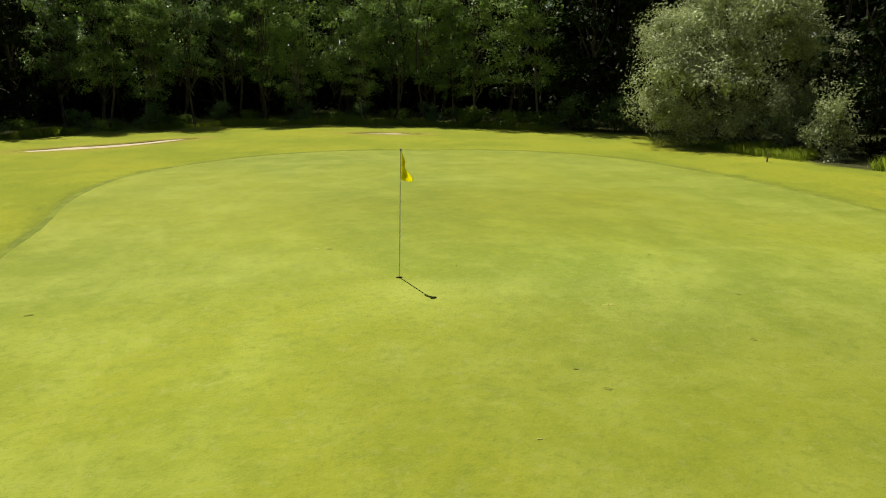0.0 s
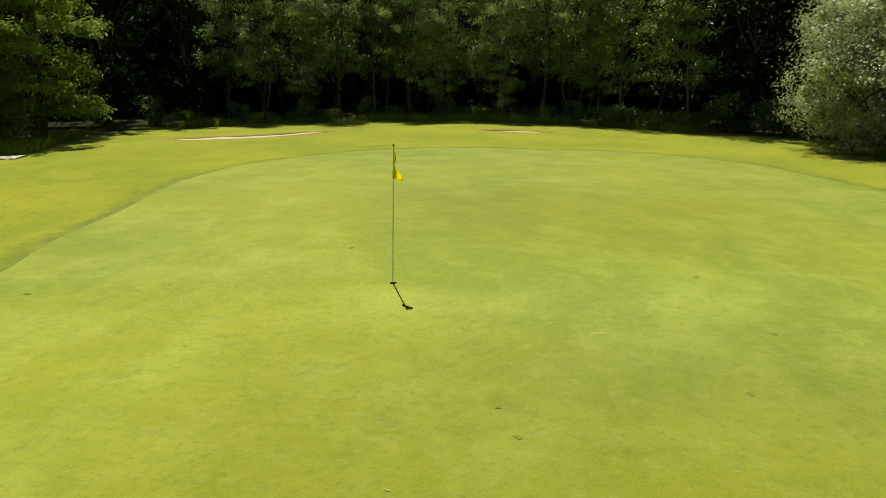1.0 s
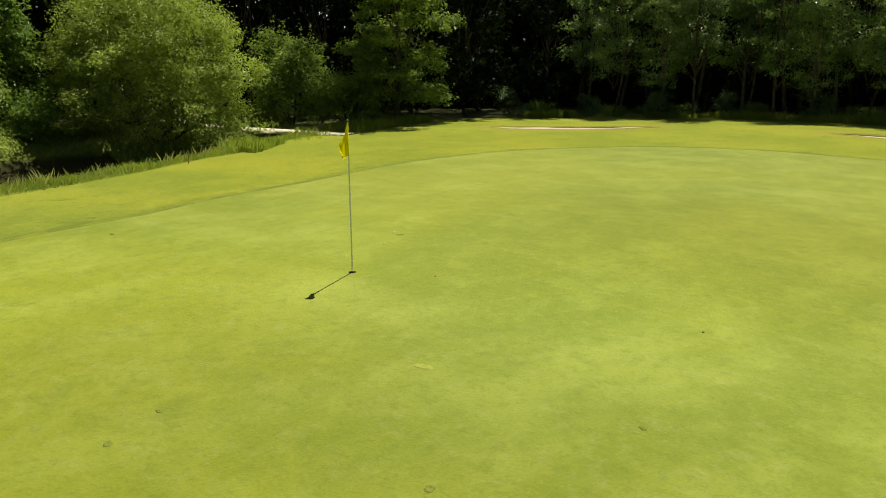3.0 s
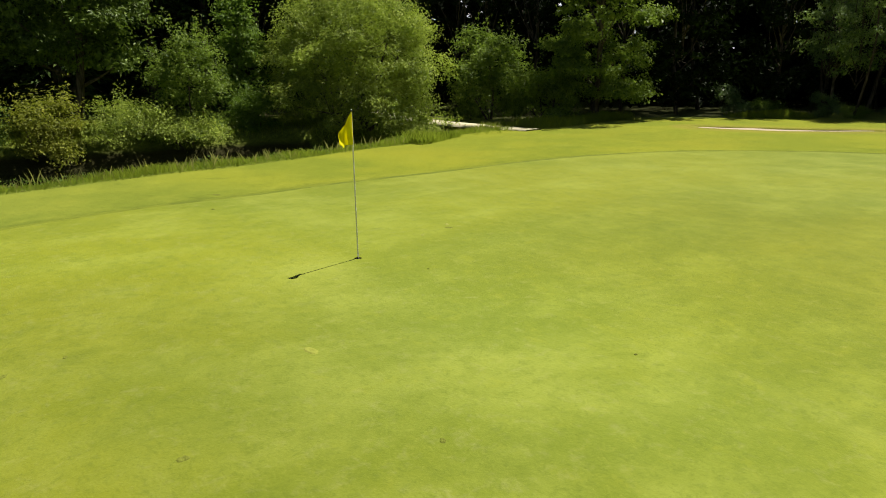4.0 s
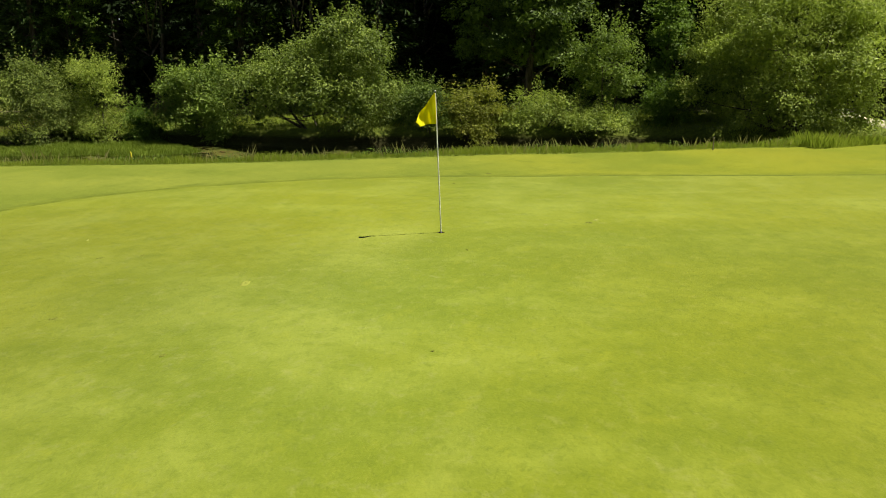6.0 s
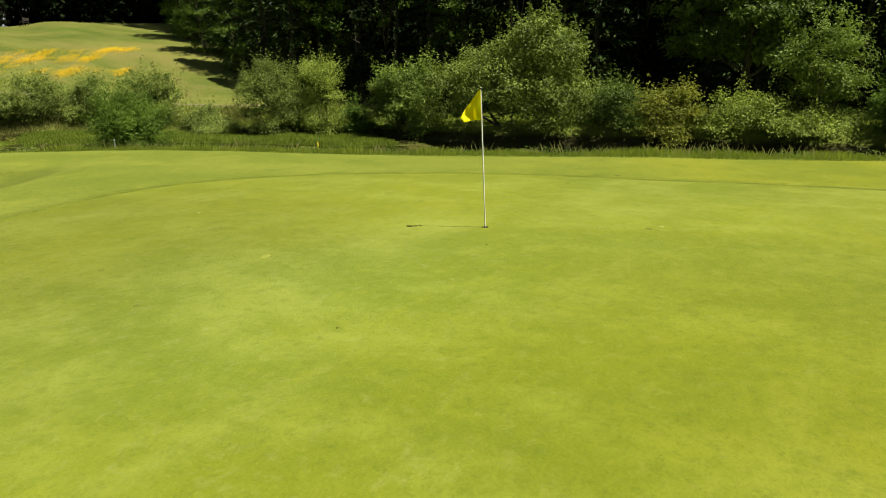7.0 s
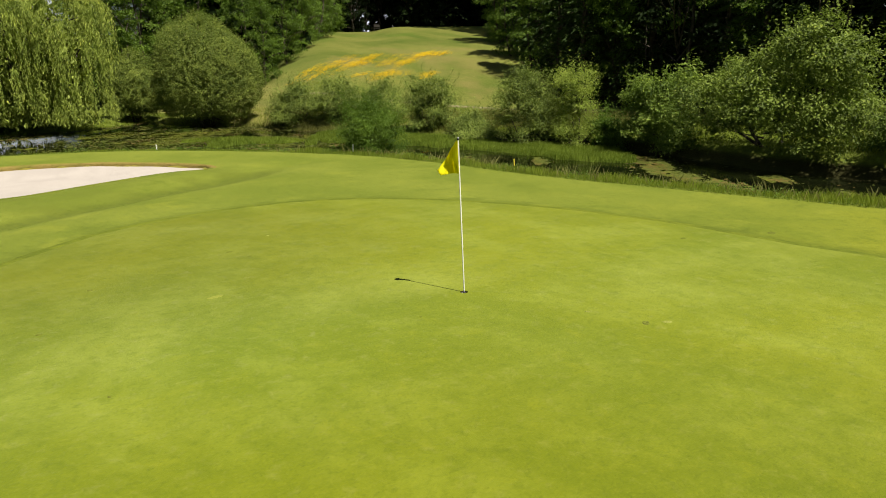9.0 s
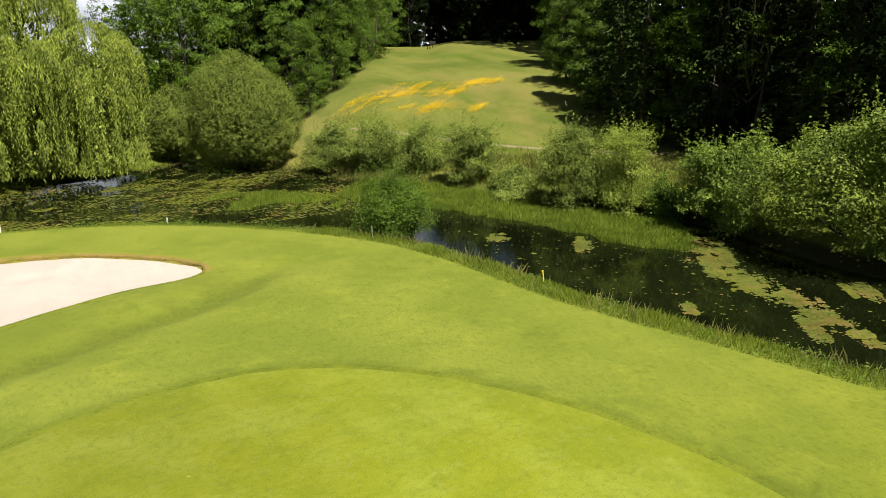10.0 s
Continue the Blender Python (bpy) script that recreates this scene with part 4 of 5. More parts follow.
def weeping(seed, domes, label):
    """A weeping willow: boughs arch out of domed crowns (across, towards the pond, top, radius), and curtains of strands hang from them in tiers."""
    rng = np.random.default_rng(seed)
    root = tagged(new("weeping_willow"), label, "tree")
    pieces, at, along, inner = [], [], [], []
    pieces.append(limb(rng, (0, 0, -0.5), (0.2, 0, 8.5), 0.5, 0.16, 0.03, 0, 9))
    for a, b, top, radius in domes:
        cx, cy = a * -0.8645 + b * 0.5026, a * 0.5026 + b * 0.8645
        rim = top - radius * 0.85
        pieces.append(limb(rng, (cx * 0.1, cy * 0.1, min(2.5, rim * 0.4)), (cx, cy, rim), 0.28, 0.08, 0.06, 0.05, 8))
        tiers = int(16 * radius) + int(5.0 * radius * max(0, rim - 1.5) / 2)
        for k in range(tiers):
            turn = rng.uniform(0, 2 * np.pi)
            column = 2 * np.pi / max(6, int(2 * np.pi * radius / 0.95))
            if k < 16 * radius:
                f = rng.uniform(0.0, 1.0) ** 0.5
                z0 = top - radius * 0.85 * (1 - np.sqrt(1 - 0.98 * f * f)) - rng.uniform(0, 0.5)
            else:
                f, z0 = rng.uniform(0.80, 1.0), rng.uniform(1.2, rim)
                turn = (round(turn / column) + rng.normal(0, 0.13)) * column
            wide, length = rng.uniform(0.35, 0.85) * (1 if k < 16 * radius else 0.6), rng.uniform(1.5, 4.0)
            out = np.array([np.cos(turn), np.sin(turn), 0])
            side = np.array([-np.sin(turn), np.cos(turn), 0])
            foot = np.array([cx, cy, 0]) + out * radius * (f - 0.12)
            for across in rng.normal(0, 0.45, 12):
                hang = min(length * rng.uniform(0.6, 1.25), z0 - 0.25)
                if hang < 0.3:
                    continue
                n = max(5, int(hang / 0.16))
                u = np.linspace(0, hang, n)[:, None]
                swell = 1 - np.exp(-u / 0.45)
                sway = rng.normal(0, 0.05, 3) * (1, 1, 0)
                line = foot + side * across * wide * (0.35 + 0.65 * swell) + out * (0.55 + rng.normal(0, 0.1)) * swell + sway * u
                line[:, 2] = z0 + 0.30 * np.exp(-((across * 1.3) ** 2)) * swell[:, 0] - u[:, 0]
                at.append(line + rng.normal(0, 0.045, (n, 3)))
                along.append(np.stack([rng.normal(0, 0.45, n), rng.normal(0, 0.45, n), np.full(n, -1.0)], 1) + out * 0.8 * np.exp(-u / 0.3))
        m = int(520 * radius)
        way = unit(rng.normal(0, 1, (m, 3)) * (1, 1, 0))
        inner.append(np.column_stack([np.array([cx, cy]) + way[:, :2] * radius * rng.uniform(0.2, 0.72, (m, 1)), rng.uniform(0.2, max(1.5, top - radius * 0.5), m)]))
        for turn in rng.uniform(0, 2 * np.pi, 8):
            far = radius * rng.uniform(0.5, 0.8)
            pieces.append(limb(rng, (cx, cy, rim * rng.uniform(0.5, 0.95)), (cx + far * np.cos(turn), cy + far * np.sin(turn), rim * rng.uniform(0.9, 1.02)), 0.10, 0.02, 0.1, 0.15))
    v, f = joined(pieces)
    part("trunk", mesh_of("trunk", v, f, BARK), root)
    at, along, inner = np.concatenate(at), np.concatenate(along), np.concatenate(inner)
    normal = unit(rng.normal(0, 1, at.shape) * (1, 1, 0.3) + (0.1, 0.5, 0.45))
    shell = leaves(at, normal, along, rng.uniform(0.16, 0.30, len(at)), 0.27)
    deep = leaves(inner, unit(rng.normal(0, 1, inner.shape)), rng.normal(0, 0.4, inner.shape) + (0, 0, -1), rng.uniform(0.2, 0.4, len(inner)), 0.5)
    v, f = joined([shell, deep])
    part("crown", mesh_of("crown", v, f, LEAF["weeping"], smooth=False), root)
    return root


stand(weeping(80, [(0.0, -0.6, 15.2, 4.2), (5.3, 0.4, 9.2, 3.0), (3.2, 2.2, 8.2, 2.6), (-5.0, 0.0, 13.5, 4.2), (0.0, 3.4, 9.4, 3.0), (-4.0, 3.4, 8.4, 3.0), (2.3, 0.6, 12.0, 2.4), (6.2, 1.8, 6.4, 2.0)], "tall weeping willow with hanging yellow-green strands over the pond"), 2.4, -46.6)


# ---- the woods ----
def wood_tree(seed, w, h, bottom, leaf, sprays, size, label, per=9, trunk_r=0.16, bark=None, count=26, spread=0.4, fat=1.0):
    return plant("woodland_tree", seed, tree_lobes(R(seed), w, h, bottom, count, fat), leaf, sprays, per, size, 1, trunk_r, bark=bark, label=label, category="tree", group="woodland trees", spread=spread, boughs=16)


def conifer(seed, w, h, label):
    """A spruce: whorls of drooping boughs, each a flat fan of needled twigs, over a straight trunk."""
    rng = R(seed)
    root = tagged(new("spruce_tree"), label, "tree", "spruce trees")
    pieces, at, along, normal = [tube([(0, 0, -0.5), (0.05, 0, h * 0.5), (0, 0.05, h)], [0.26, 0.15, 0.02])], [], [], []
    z = 0.5
    while z < h * 0.985:
        up = z / h
        reach = w / 2 * (1 - up) ** 0.75 * min(1, 0.72 + up * 2) + 0.2
        for k in range(8):
            turn = k * 0.785 + z * 2.1 + rng.normal(0, 0.16)
            far = reach * rng.uniform(0.72, 1.1)
            out = np.array([np.cos(turn), np.sin(turn), 0.0])
            side = np.array([-np.sin(turn), np.cos(turn), 0.0])
            fall = rng.uniform(0.22, 0.5) * far * (1 - 0.6 * up)
            n = max(8, int(far * 10))
            u = rng.uniform(0.25, 1.0, n)[:, None]
            span = rng.normal(0, 0.30, (n, 1)) * far * (0.25 + 0.5 * np.sin(np.pi * np.minimum(u + 0.1, 1)))
            p = out * far * u + side * span
            p[:, 2] = z + 0.1 * far * np.sin(u[:, 0] * 2.2) - fall * u[:, 0] ** 1.6 - np.abs(span[:, 0]) * 0.35 + rng.normal(0, 0.05, n)
            at.append(p)
            along.append(out * 0.8 + side * span * 1.4 + rng.normal(0, 0.25, (n, 3)) - (0, 0, 0.45))
            normal.append(unit(rng.normal(0, 0.28, (n, 3)) + (0, 0, 1) + out * 0.25))
            if k % 2 == 0:
                pieces.append(tube([(0, 0, z), *(out * far * 0.5 + (0, 0, z + 0.06 * far - fall * 0.3),), *(out * far * 0.92 + (0, 0, z - fall * 0.9),)], [0.035, 0.02, 0.006], 5))
        z += 0.34 + 0.12 * rng.random() + 0.25 * (1 - up)
    at, along, normal = (np.concatenate(q) for q in (at, along, normal))
    v, f = joined(pieces)
    part("trunk", mesh_of("trunk", v, f, BARK), root)
    v, f = leaves(at, normal, along, rng.uniform(0.28, 0.62, len(at)), 0.34)
    part("crown", mesh_of("crown", v, f, LEAF["needle"], smooth=False), root)
    return root


thin_a = wood_tree(101, 4.6, 13, 2.8, "edge", 540, 0.16, "thin woodland edge tree with light green leaves", trunk_r=0.12)
thin_b = wood_tree(102, 4.2, 14, 4.2, "wood", 520, 0.16, "tall thin-stemmed woodland tree with open leaves", trunk_r=0.13)
thin_c = wood_tree(104, 4.8, 12, 1.9, "edge", 640, 0.155, "leafy woodland edge tree with boughs to the ground", trunk_r=0.10, bark=PALE_BARK)
# the shade of the wood's depth is in dark_a's leaf colour
dark_a = wood_tree(103, 6.8, 15, 0.8, "dark", 270, 0.38, "tall woodland tree with deep shade put into its near-black leaves", per=8, spread=0.55)
broad_a = wood_tree(105, 9.0, 18, 0.3, "beech", 1250, 0.215, "broad sunlit woodland tree with fresh green leaves", trunk_r=0.22, count=52, fat=0.82)
high_a = wood_tree(109, 8.5, 16, 5.2, "fresh", 520, 0.16, "tall beech with open sunlit boughs before dark spruces", trunk_r=0.09, count=22, fat=0.8)
spruce_a = conifer(106, 6.6, 18, "tall dark spruce with drooping boughs")
spruce_b = conifer(116, 5.6, 15, "slim dark spruce with drooping boughs")
under_a = plant("undergrowth_shrub", 107, bush_lobes(R(107), 3.4, 2.6, 12), "wood", 200, 9, 0.18, 4, 0.04, label="dull green undergrowth shrub below the trees", category="shrub", group="undergrowth shrubs", spread=0.34)
under_b = plant("undergrowth_shrub", 108, bush_lobes(R(108), 2.6, 1.6, 10), "alder", 170, 9, 0.16, 4, 0.03, label="light green undergrowth shrub below the trees", category="shrub", group="undergrowth shrubs", spread=0.34)

placed = set()


def grow(kind, x, y, turn=None, size=1.0, sink=0.1):
    """The first of a kind is the tree itself, the rest are copies."""
    turn = (x * 47 + y * 31) % 360 if turn is None else turn
    if kind not in placed:
        placed.add(kind)
        return stand(kind, x, y, sink, turn, size)
    return again(kind, x, y, sink, turn, size)


rw = R(200)
# a close row behind the front trees, which shades their feet
for k, (x, y) in enumerate(((-17.4, 43.0), (-15.0, 42.6), (-12.3, 43.6), (-9.6, 42.8), (-6.8, 44.0), (-3.9, 43.4), (-1.0, 43.0), (2.2, 42.4), (5.4, 41.8), (8.2, 40.8))):
    grow((thin_c, thin_a)[k % 2], x, y, size=1.2)
# north wood behind the green: thin backlit trees, a clearing, and dark trees behind it
for k, (x, y) in enumerate(((-8.2, 38.6), (-3.6, 38.9), (-1.8, 39.2), (-16.2, 40.4), (-13.6, 38.6), (-11.0, 40.4), (-5.8, 41.2), (0.8, 40.2), (2.6, 38.2), (4.6, 38.8), (6.8, 37.4), (8.6, 37.6))):
    grow((thin_b, thin_a, thin_c)[k % 3], x, y, size=rw.uniform(0.68, 0.82))
for k, x in enumerate(np.linspace(-34, 22, 15)):
    grow(dark_a, x + rw.uniform(-1, 1), 54 - 0.008 * (x + 3) ** 2 + rw.uniform(-1, 1), size=rw.uniform(0.95, 1.2))
for k, x in enumerate(np.linspace(-20, 9, 14)):
    grow((under_a, under_b)[k % 2], x + rw.uniform(-0.7, 0.7), 40.2 - 0.016 * (x + 3) ** 2 + rw.uniform(-0.5, 0.8), size=rw.uniform(0.5, 0.95))
for x, y in ((9.6, 34.6), (11.4, 33.4), (13.0, 32.2), (14.6, 30.6), (16.4, 28.6)):
    grow((under_a, under_b)[int(x) % 2], x, y, size=0.8)
# dark trees north-east, behind the silver willow
for k, (x, y) in enumerate(((9.8, 36.2), (11.6, 35.4), (13.4, 33.6), (7.4, 40.0))):
    grow((thin_c, thin_a)[k % 2], x, y, size=1.0)
# the last four, small ones, are added to darken the sunlit floor
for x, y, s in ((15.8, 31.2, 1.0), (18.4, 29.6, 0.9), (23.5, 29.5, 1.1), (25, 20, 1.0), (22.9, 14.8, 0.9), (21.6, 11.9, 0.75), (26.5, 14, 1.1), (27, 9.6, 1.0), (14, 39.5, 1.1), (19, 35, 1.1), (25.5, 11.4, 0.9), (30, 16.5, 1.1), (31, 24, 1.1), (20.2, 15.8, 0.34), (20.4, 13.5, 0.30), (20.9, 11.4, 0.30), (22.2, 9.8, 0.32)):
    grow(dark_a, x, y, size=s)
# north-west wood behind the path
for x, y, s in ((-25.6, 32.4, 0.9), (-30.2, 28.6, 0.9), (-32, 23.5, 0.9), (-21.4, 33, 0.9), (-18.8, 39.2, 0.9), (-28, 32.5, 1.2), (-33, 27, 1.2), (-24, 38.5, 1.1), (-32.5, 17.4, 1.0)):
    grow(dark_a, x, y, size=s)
# west wood behind the bank shrubs
for k, y in enumerate(np.linspace(-28, 15, 15)):
    grow((spruce_a, dark_a, spruce_b)[k % 3], -38.5 + rw.uniform(-1.2, 1.2), y + rw.uniform(-1, 1), size=rw.uniform(0.95, 1.2), sink=0.2)
for k, y in enumerate(np.linspace(-33, 16, 9)):
    grow((spruce_a, dark_a)[k % 2], -43.5 + rw.uniform(-1, 1), y + rw.uniform(-1, 1), size=rw.uniform(1.15, 1.4), sink=0.3)
# spruces and sunlit beeches down the side of the meadow
for k, (x, y, s) in enumerate(((-54.5, -62.0, 1.0), (-49.6, -55.0, 0.95), (-45.6, -49.6, 0.95), (-41.6, -43.6, 1.0), (-38.6, -38.0, 1.0), (-36.4, -33.2, 1.05), (-54, -54, 1.3), (-47, -42, 1.3), (-58, -66, 1.2), (-42, -34, 1.2))):
    grow((spruce_a, spruce_b)[k % 2], x, y, size=s, sink=0.4)
for x, y, s in ((-37.2, -27.0, 1.0), (-39.0, -31.4, 0.95), (-36.6, -18.4, 0.85)):
    grow(high_a, x, y, size=s, sink=0.3)
for x, y, s in ((-50.6, -60.2, 0.62), (-44.6, -52.6, 0.58), (-40.4, -46.0, 0.5), (-37.6, -39.6, 0.5), (-37.4, -30.6, 0.6)):
    grow(broad_a, x, y, size=s, sink=0.3)
# broad trees beside the meadow and behind the pond
# the last two are added out of view to block sky reflections in the pond
for x, y, s in ((-34.2, -79.6, 0.95), (-28.6, -73.2, 0.88), (-23.6, -66.4, 0.75), (-20.1, -61.3, 0.62), (-18.7, -65.9, 0.8), (-15.7, -64.7, 0.72), (-12.8, -63.3, 0.78), (-10.0, -61.8, 0.78), (-8.4, -64.2, 0.8), (-9.4, -71.4, 0.7), (-40, -92, 1.0), (-47, -104, 1.0), (-20.2, -56.4, 0.46), (-24.4, -60.8, 0.52), (-28.6, -66.2, 0.6), (-33.8, -73.6, 0.66), (-39.6, -83.2, 0.72), (-44.6, -92.0, 0.8), (-22, -82, 1.0), (10, -66, 0.8), (-12.6, -69.5, 1.0), (-15.6, -72.5, 1.05), (-7.2, -67.5, 0.86), (5.2, -58.5, 0.8), (11.5, -57, 0.8)):
    grow(broad_a, x, y, size=s, sink=0.3)
# dark wood across the top of the meadow
for k, (x, y) in enumerate(((-53, -116), (-58, -111), (-63, -105), (-67, -99), (-71, -93), (-68, -84), (-74, -101), (-61, -119), (-77, -88), (-70, -76), (-62, -73))):
    grow((dark_a, spruce_a)[k % 2], x, y, size=1.15, sink=0.4)
for k, turn in enumerate(np.linspace(137, 158, 9)):
    far, a = 110 + 5 * (k % 2), math.radians(turn + 0.6 * math.sin(k * 5))
    grow(dark_a, 2.2 - far * math.sin(a), 5.1 + far * math.cos(a), size=(1.2 + 0.08 * (k % 3)) * (0.6 if 143 < turn < 155 else 1), sink=0.5)
# more dark trunks behind the north wood and round the top of the meadow
for k, x in enumerate(np.linspace(-21, 9, 10)):
    grow(dark_a, x, 48.5 + 1.2 * math.sin(k * 2.3), size=1.05, sink=0.3)
for k, turn in enumerate(np.linspace(4, 62, 13)):
    far, a = 58 + 3 * (k % 2), math.radians(turn)
    grow(dark_a, -far * math.sin(a), far * math.cos(a), size=1.15, sink=0.3)
for k, turn in enumerate(np.linspace(142, 156, 10)):
    far, a = 113 + 4 * (k % 3), math.radians(turn)
    grow(dark_a, 2.2 - far * math.sin(a), 5.1 + far * math.cos(a), size=0.62, sink=1.0)


def far_woods():
    """The depth of the woods behind the trees that can be told apart: one mass of foliage under an unseen layer added
    to shade it.
    """
    rng = R(300)
    turn = np.concatenate([rng.uniform(-75, 148, 3200), rng.uniform(-75, 50, 1300)])
    angles, edge = (-75, -34, 0, 15, 40, 60, 80, 100, 120, 132, 140, 148), (36, 40, 58, 58, 46, 42, 42, 45, 54, 66, 82, 96)
    near = np.interp(turn, angles, edge)
    r = r_ring = near + rng.uniform(0, 1, len(turn)) ** 1.3 * 34
    a = np.radians(turn)
    spots = np.column_stack([-r * np.sin(a), r * np.cos(a)])
    a, r = np.radians(rng.uniform(136, 162, 800)), rng.uniform(112, 140, 800)
    side, gone = np.radians(rng.uniform(158, 167, 500)), rng.uniform(74, 96, 500)
    back = np.column_stack([2.2 - np.append(r, gone) * np.sin(np.append(a, side)), 5.1 + np.append(r, gone) * np.cos(np.append(a, side))])
    low = np.column_stack([rng.uniform(-30, 45, 160), rng.uniform(-150, -128, 160)])
    spots = np.concatenate([spots, back, low])
    tall = np.concatenate([rng.uniform(0.01, 1, len(turn) + 1300) ** 1.1 * 23, rng.uniform(0.3, 6.5, 160)])
    tall[: len(turn)][::4] *= 0.2
    heading = np.degrees(np.arctan2(2.2 - spots[:, 0], spots[:, 1] - 5.1)) % 360
    tall = np.where((heading > 143) & (heading < 155), np.minimum(tall, 8.5), tall)
    base = ground_height(spots[:, 0], spots[:, 1])
    lobes = np.column_stack([spots, base + tall, rng.uniform(1.6, 3.0, (len(spots), 2)), rng.uniform(1.2, 2.4, len(spots))])
    m = 120000
    behind = np.arange(len(spots)) >= len(turn)
    behind[: len(turn)] = r_ring - near > 9
    pick = rng.integers(len(lobes), size=m)
    way = unit(rng.normal(0, 1, (m, 3)))
    at = lobes[pick, :3] + lobes[pick, 3:] * way * rng.uniform(0.5, 1.05, (m, 1))
    shell = leaves(at, unit(way + rng.normal(0, 0.6, way.shape) + (0, 0, 0.4)), rng.normal(0, 1, way.shape), np.where(behind[pick], rng.uniform(1.2, 2.2, m), rng.uniform(0.42, 0.85, m)), 0.75)
    # an unseen layer of leaves added high over the wood to keep its depth dark
    m = 30000
    turn = np.concatenate([rng.uniform(-75, 148, m - 8000), rng.uniform(136, 167, 8000)])
    r = np.concatenate([np.interp(turn[: m - 8000], angles, edge) + np.where(turn[: m - 8000] < 60, 8, -4) + rng.uniform(0, 40, m - 8000), np.where(turn[m - 8000 :] > 158, 80, 116) + rng.uniform(0, 26, 8000)])
    a = np.radians(turn)
    x, y = 2.2 * (turn > 148) - r * np.sin(a), 5.1 * (turn > 148) + r * np.cos(a)
    at = np.column_stack([x, y, ground_height(x, y) + rng.uniform(15.5, 22, m) * np.where((turn > 143) & (turn < 155), 0.45, 1.0)])
    shade_layer = leaves(at, unit(rng.normal(0, 0.3, (m, 3)) + (0, 0, 1)), rng.normal(0, 1, (m, 3)), rng.uniform(0.9, 1.7, m), 0.8)
    v, f = joined([shell, shade_layer])
    tagged(new("far_woods", mesh_of("far_woods", v, f, LEAF["dark"], smooth=False)), "dense depth of the surrounding woods, shade in its colour and an unseen shading layer above", "woods", kind="stuff")


far_woods()


# ---- grasses, marsh and water plants ----
def blades(at, high, wide, lean, rng):
    """Bent blades of grass at places: two triangles each."""
    n = len(at)
    turn = rng.uniform(0, 2 * np.pi, n)
    side = np.stack([np.cos(turn), np.sin(turn), np.zeros(n)], 1) * wide[:, None]
    bend = np.stack([np.cos(turn + 1.3), np.sin(turn + 1.3), np.zeros(n)], 1) * (high * lean)[:, None] + rng.normal(0, 0.1, (n, 3)) * (high[:, None] * (1, 1, 0))
    up = np.zeros((n, 3))
    up[:, 2] = high
    mid = at + up * 0.55 + bend * 0.35
    v = np.stack([at - side, at + side, mid, at + up * 0.97 + bend], 1).reshape(-1, 3)
    i = np.arange(n)[:, None] * 4
    return v, np.concatenate([i + (0, 1, 2), i + (2, 1, 3)], 1).reshape(-1, 3)


def scatter(rng, count, test, box):
    """Random places in a box (x0, x1, y0, y1) that pass a test."""
    out = np.zeros((0, 2))
    while len(out) < count:
        p = np.column_stack([rng.uniform(box[0], box[1], count * 3), rng.uniform(box[2], box[3], count * 3)])
        out = np.concatenate([out, p[test(p[:, 0], p[:, 1])]])
    return out[:count]


def clumped(x, y, scale, seed):
    """A smooth patchy value from 0 to 1."""
    s = seed * 1.7
    v = np.sin(x * scale + s) * np.cos(y * scale * 1.1 - s) + np.sin(x * scale * 2.3 - y * scale * 1.9 + s * 2) * 0.6 + np.sin(y * scale * 3.1 + x * scale * 0.7 + s) * 0.4
    return np.clip(v / 3.2 + 0.5, 0, 1)


def grass_stuff(name, seed, count, test, box, high, leaf, label, wide=0.011, lean=0.35):
    rng = R(seed)
    p = scatter(rng, count, test, box)
    z = ground_height(p[:, 0], p[:, 1])
    h = (0.5 + 0.7 * rng.random(count) ** 1.5) * high * np.where(p[:, 1] < -22, np.where(p[:, 0] > -9, 0.5, 1.0), 1.0) * (0.55 + 0.8 * clumped(p[:, 0], p[:, 1], 0.9, seed))
    v, f = blades(np.column_stack([p, z - 0.02]), h, rng.uniform(0.7, 1.4, count) * wide, np.full(count, lean), rng)
    tagged(new(name, mesh_of(name, v, f, LEAF[leaf], smooth=False)), label, "grass", kind="stuff")


PATH_LINE = ((-17.3, 17.9), (-18.8, 17.6), (-20.4, 17.3), (-22.8, 16.6), (-28, 16.4), (-34, 17))


def near_bank(x, y):
    return (signed(x, y, MOWN_RING) > 0.0) & (signed(x, y, POND_RING) > -0.15) & (x < 9) & (y < 20) & (x > -21) & ((x > -19) | (y > 8)) & (signed(x, y, MOWN_RING) < 3) & (line_distance(x, y, PATH_LINE) > 0.8)


def wood_edge(x, y):
    m = signed(x, y, MOWN_RING)
    return (m > -0.6) & (m < 1.2) & (y > 10) & ((x < 13) | (y < 19)) & (rng_patch(x, y) > np.where((x > -4) & (x < 19), 0.2, 0.36)) & (line_distance(x, y, PATH_LINE) > 0.9)


def rng_patch(x, y):
    return clumped(x, y, 0.35, 3)


def far_bank(x, y):
    d = signed(x, y, POND_RING)
    return (d > np.where((y > -27) & (y < 9), 1.0, -0.3)) & (d < np.where(x < -20, 11, 5)) & ((x < -17) | (y < -38)) & (line_distance(x, y, PATH_LINE) > 0.8)


grass_stuff("bank_grass", 401, 76000, near_bank, (-21, 9, -32, 20), 0.23, "grass", "long uncut grass along the pond bank", 0.0038)
grass_stuff("seeding_grass", 402, 3000, near_bank, (-21, 9, -24, 20), 0.40, "seed", "tall seeding grass stalks on the pond bank", 0.0026, 0.35)
grass_stuff("wood_edge_grass", 403, 38000, wood_edge, (-22, 21, 10, 41), 0.42, "grass", "long bright grass and weeds at the edge of the wood", 0.007)
grass_stuff("far_bank_grass", 404, 60000, far_bank, (-34, 16, -55, 16), 0.26, "grass", "long grass on the far bank of the pond", 0.008)


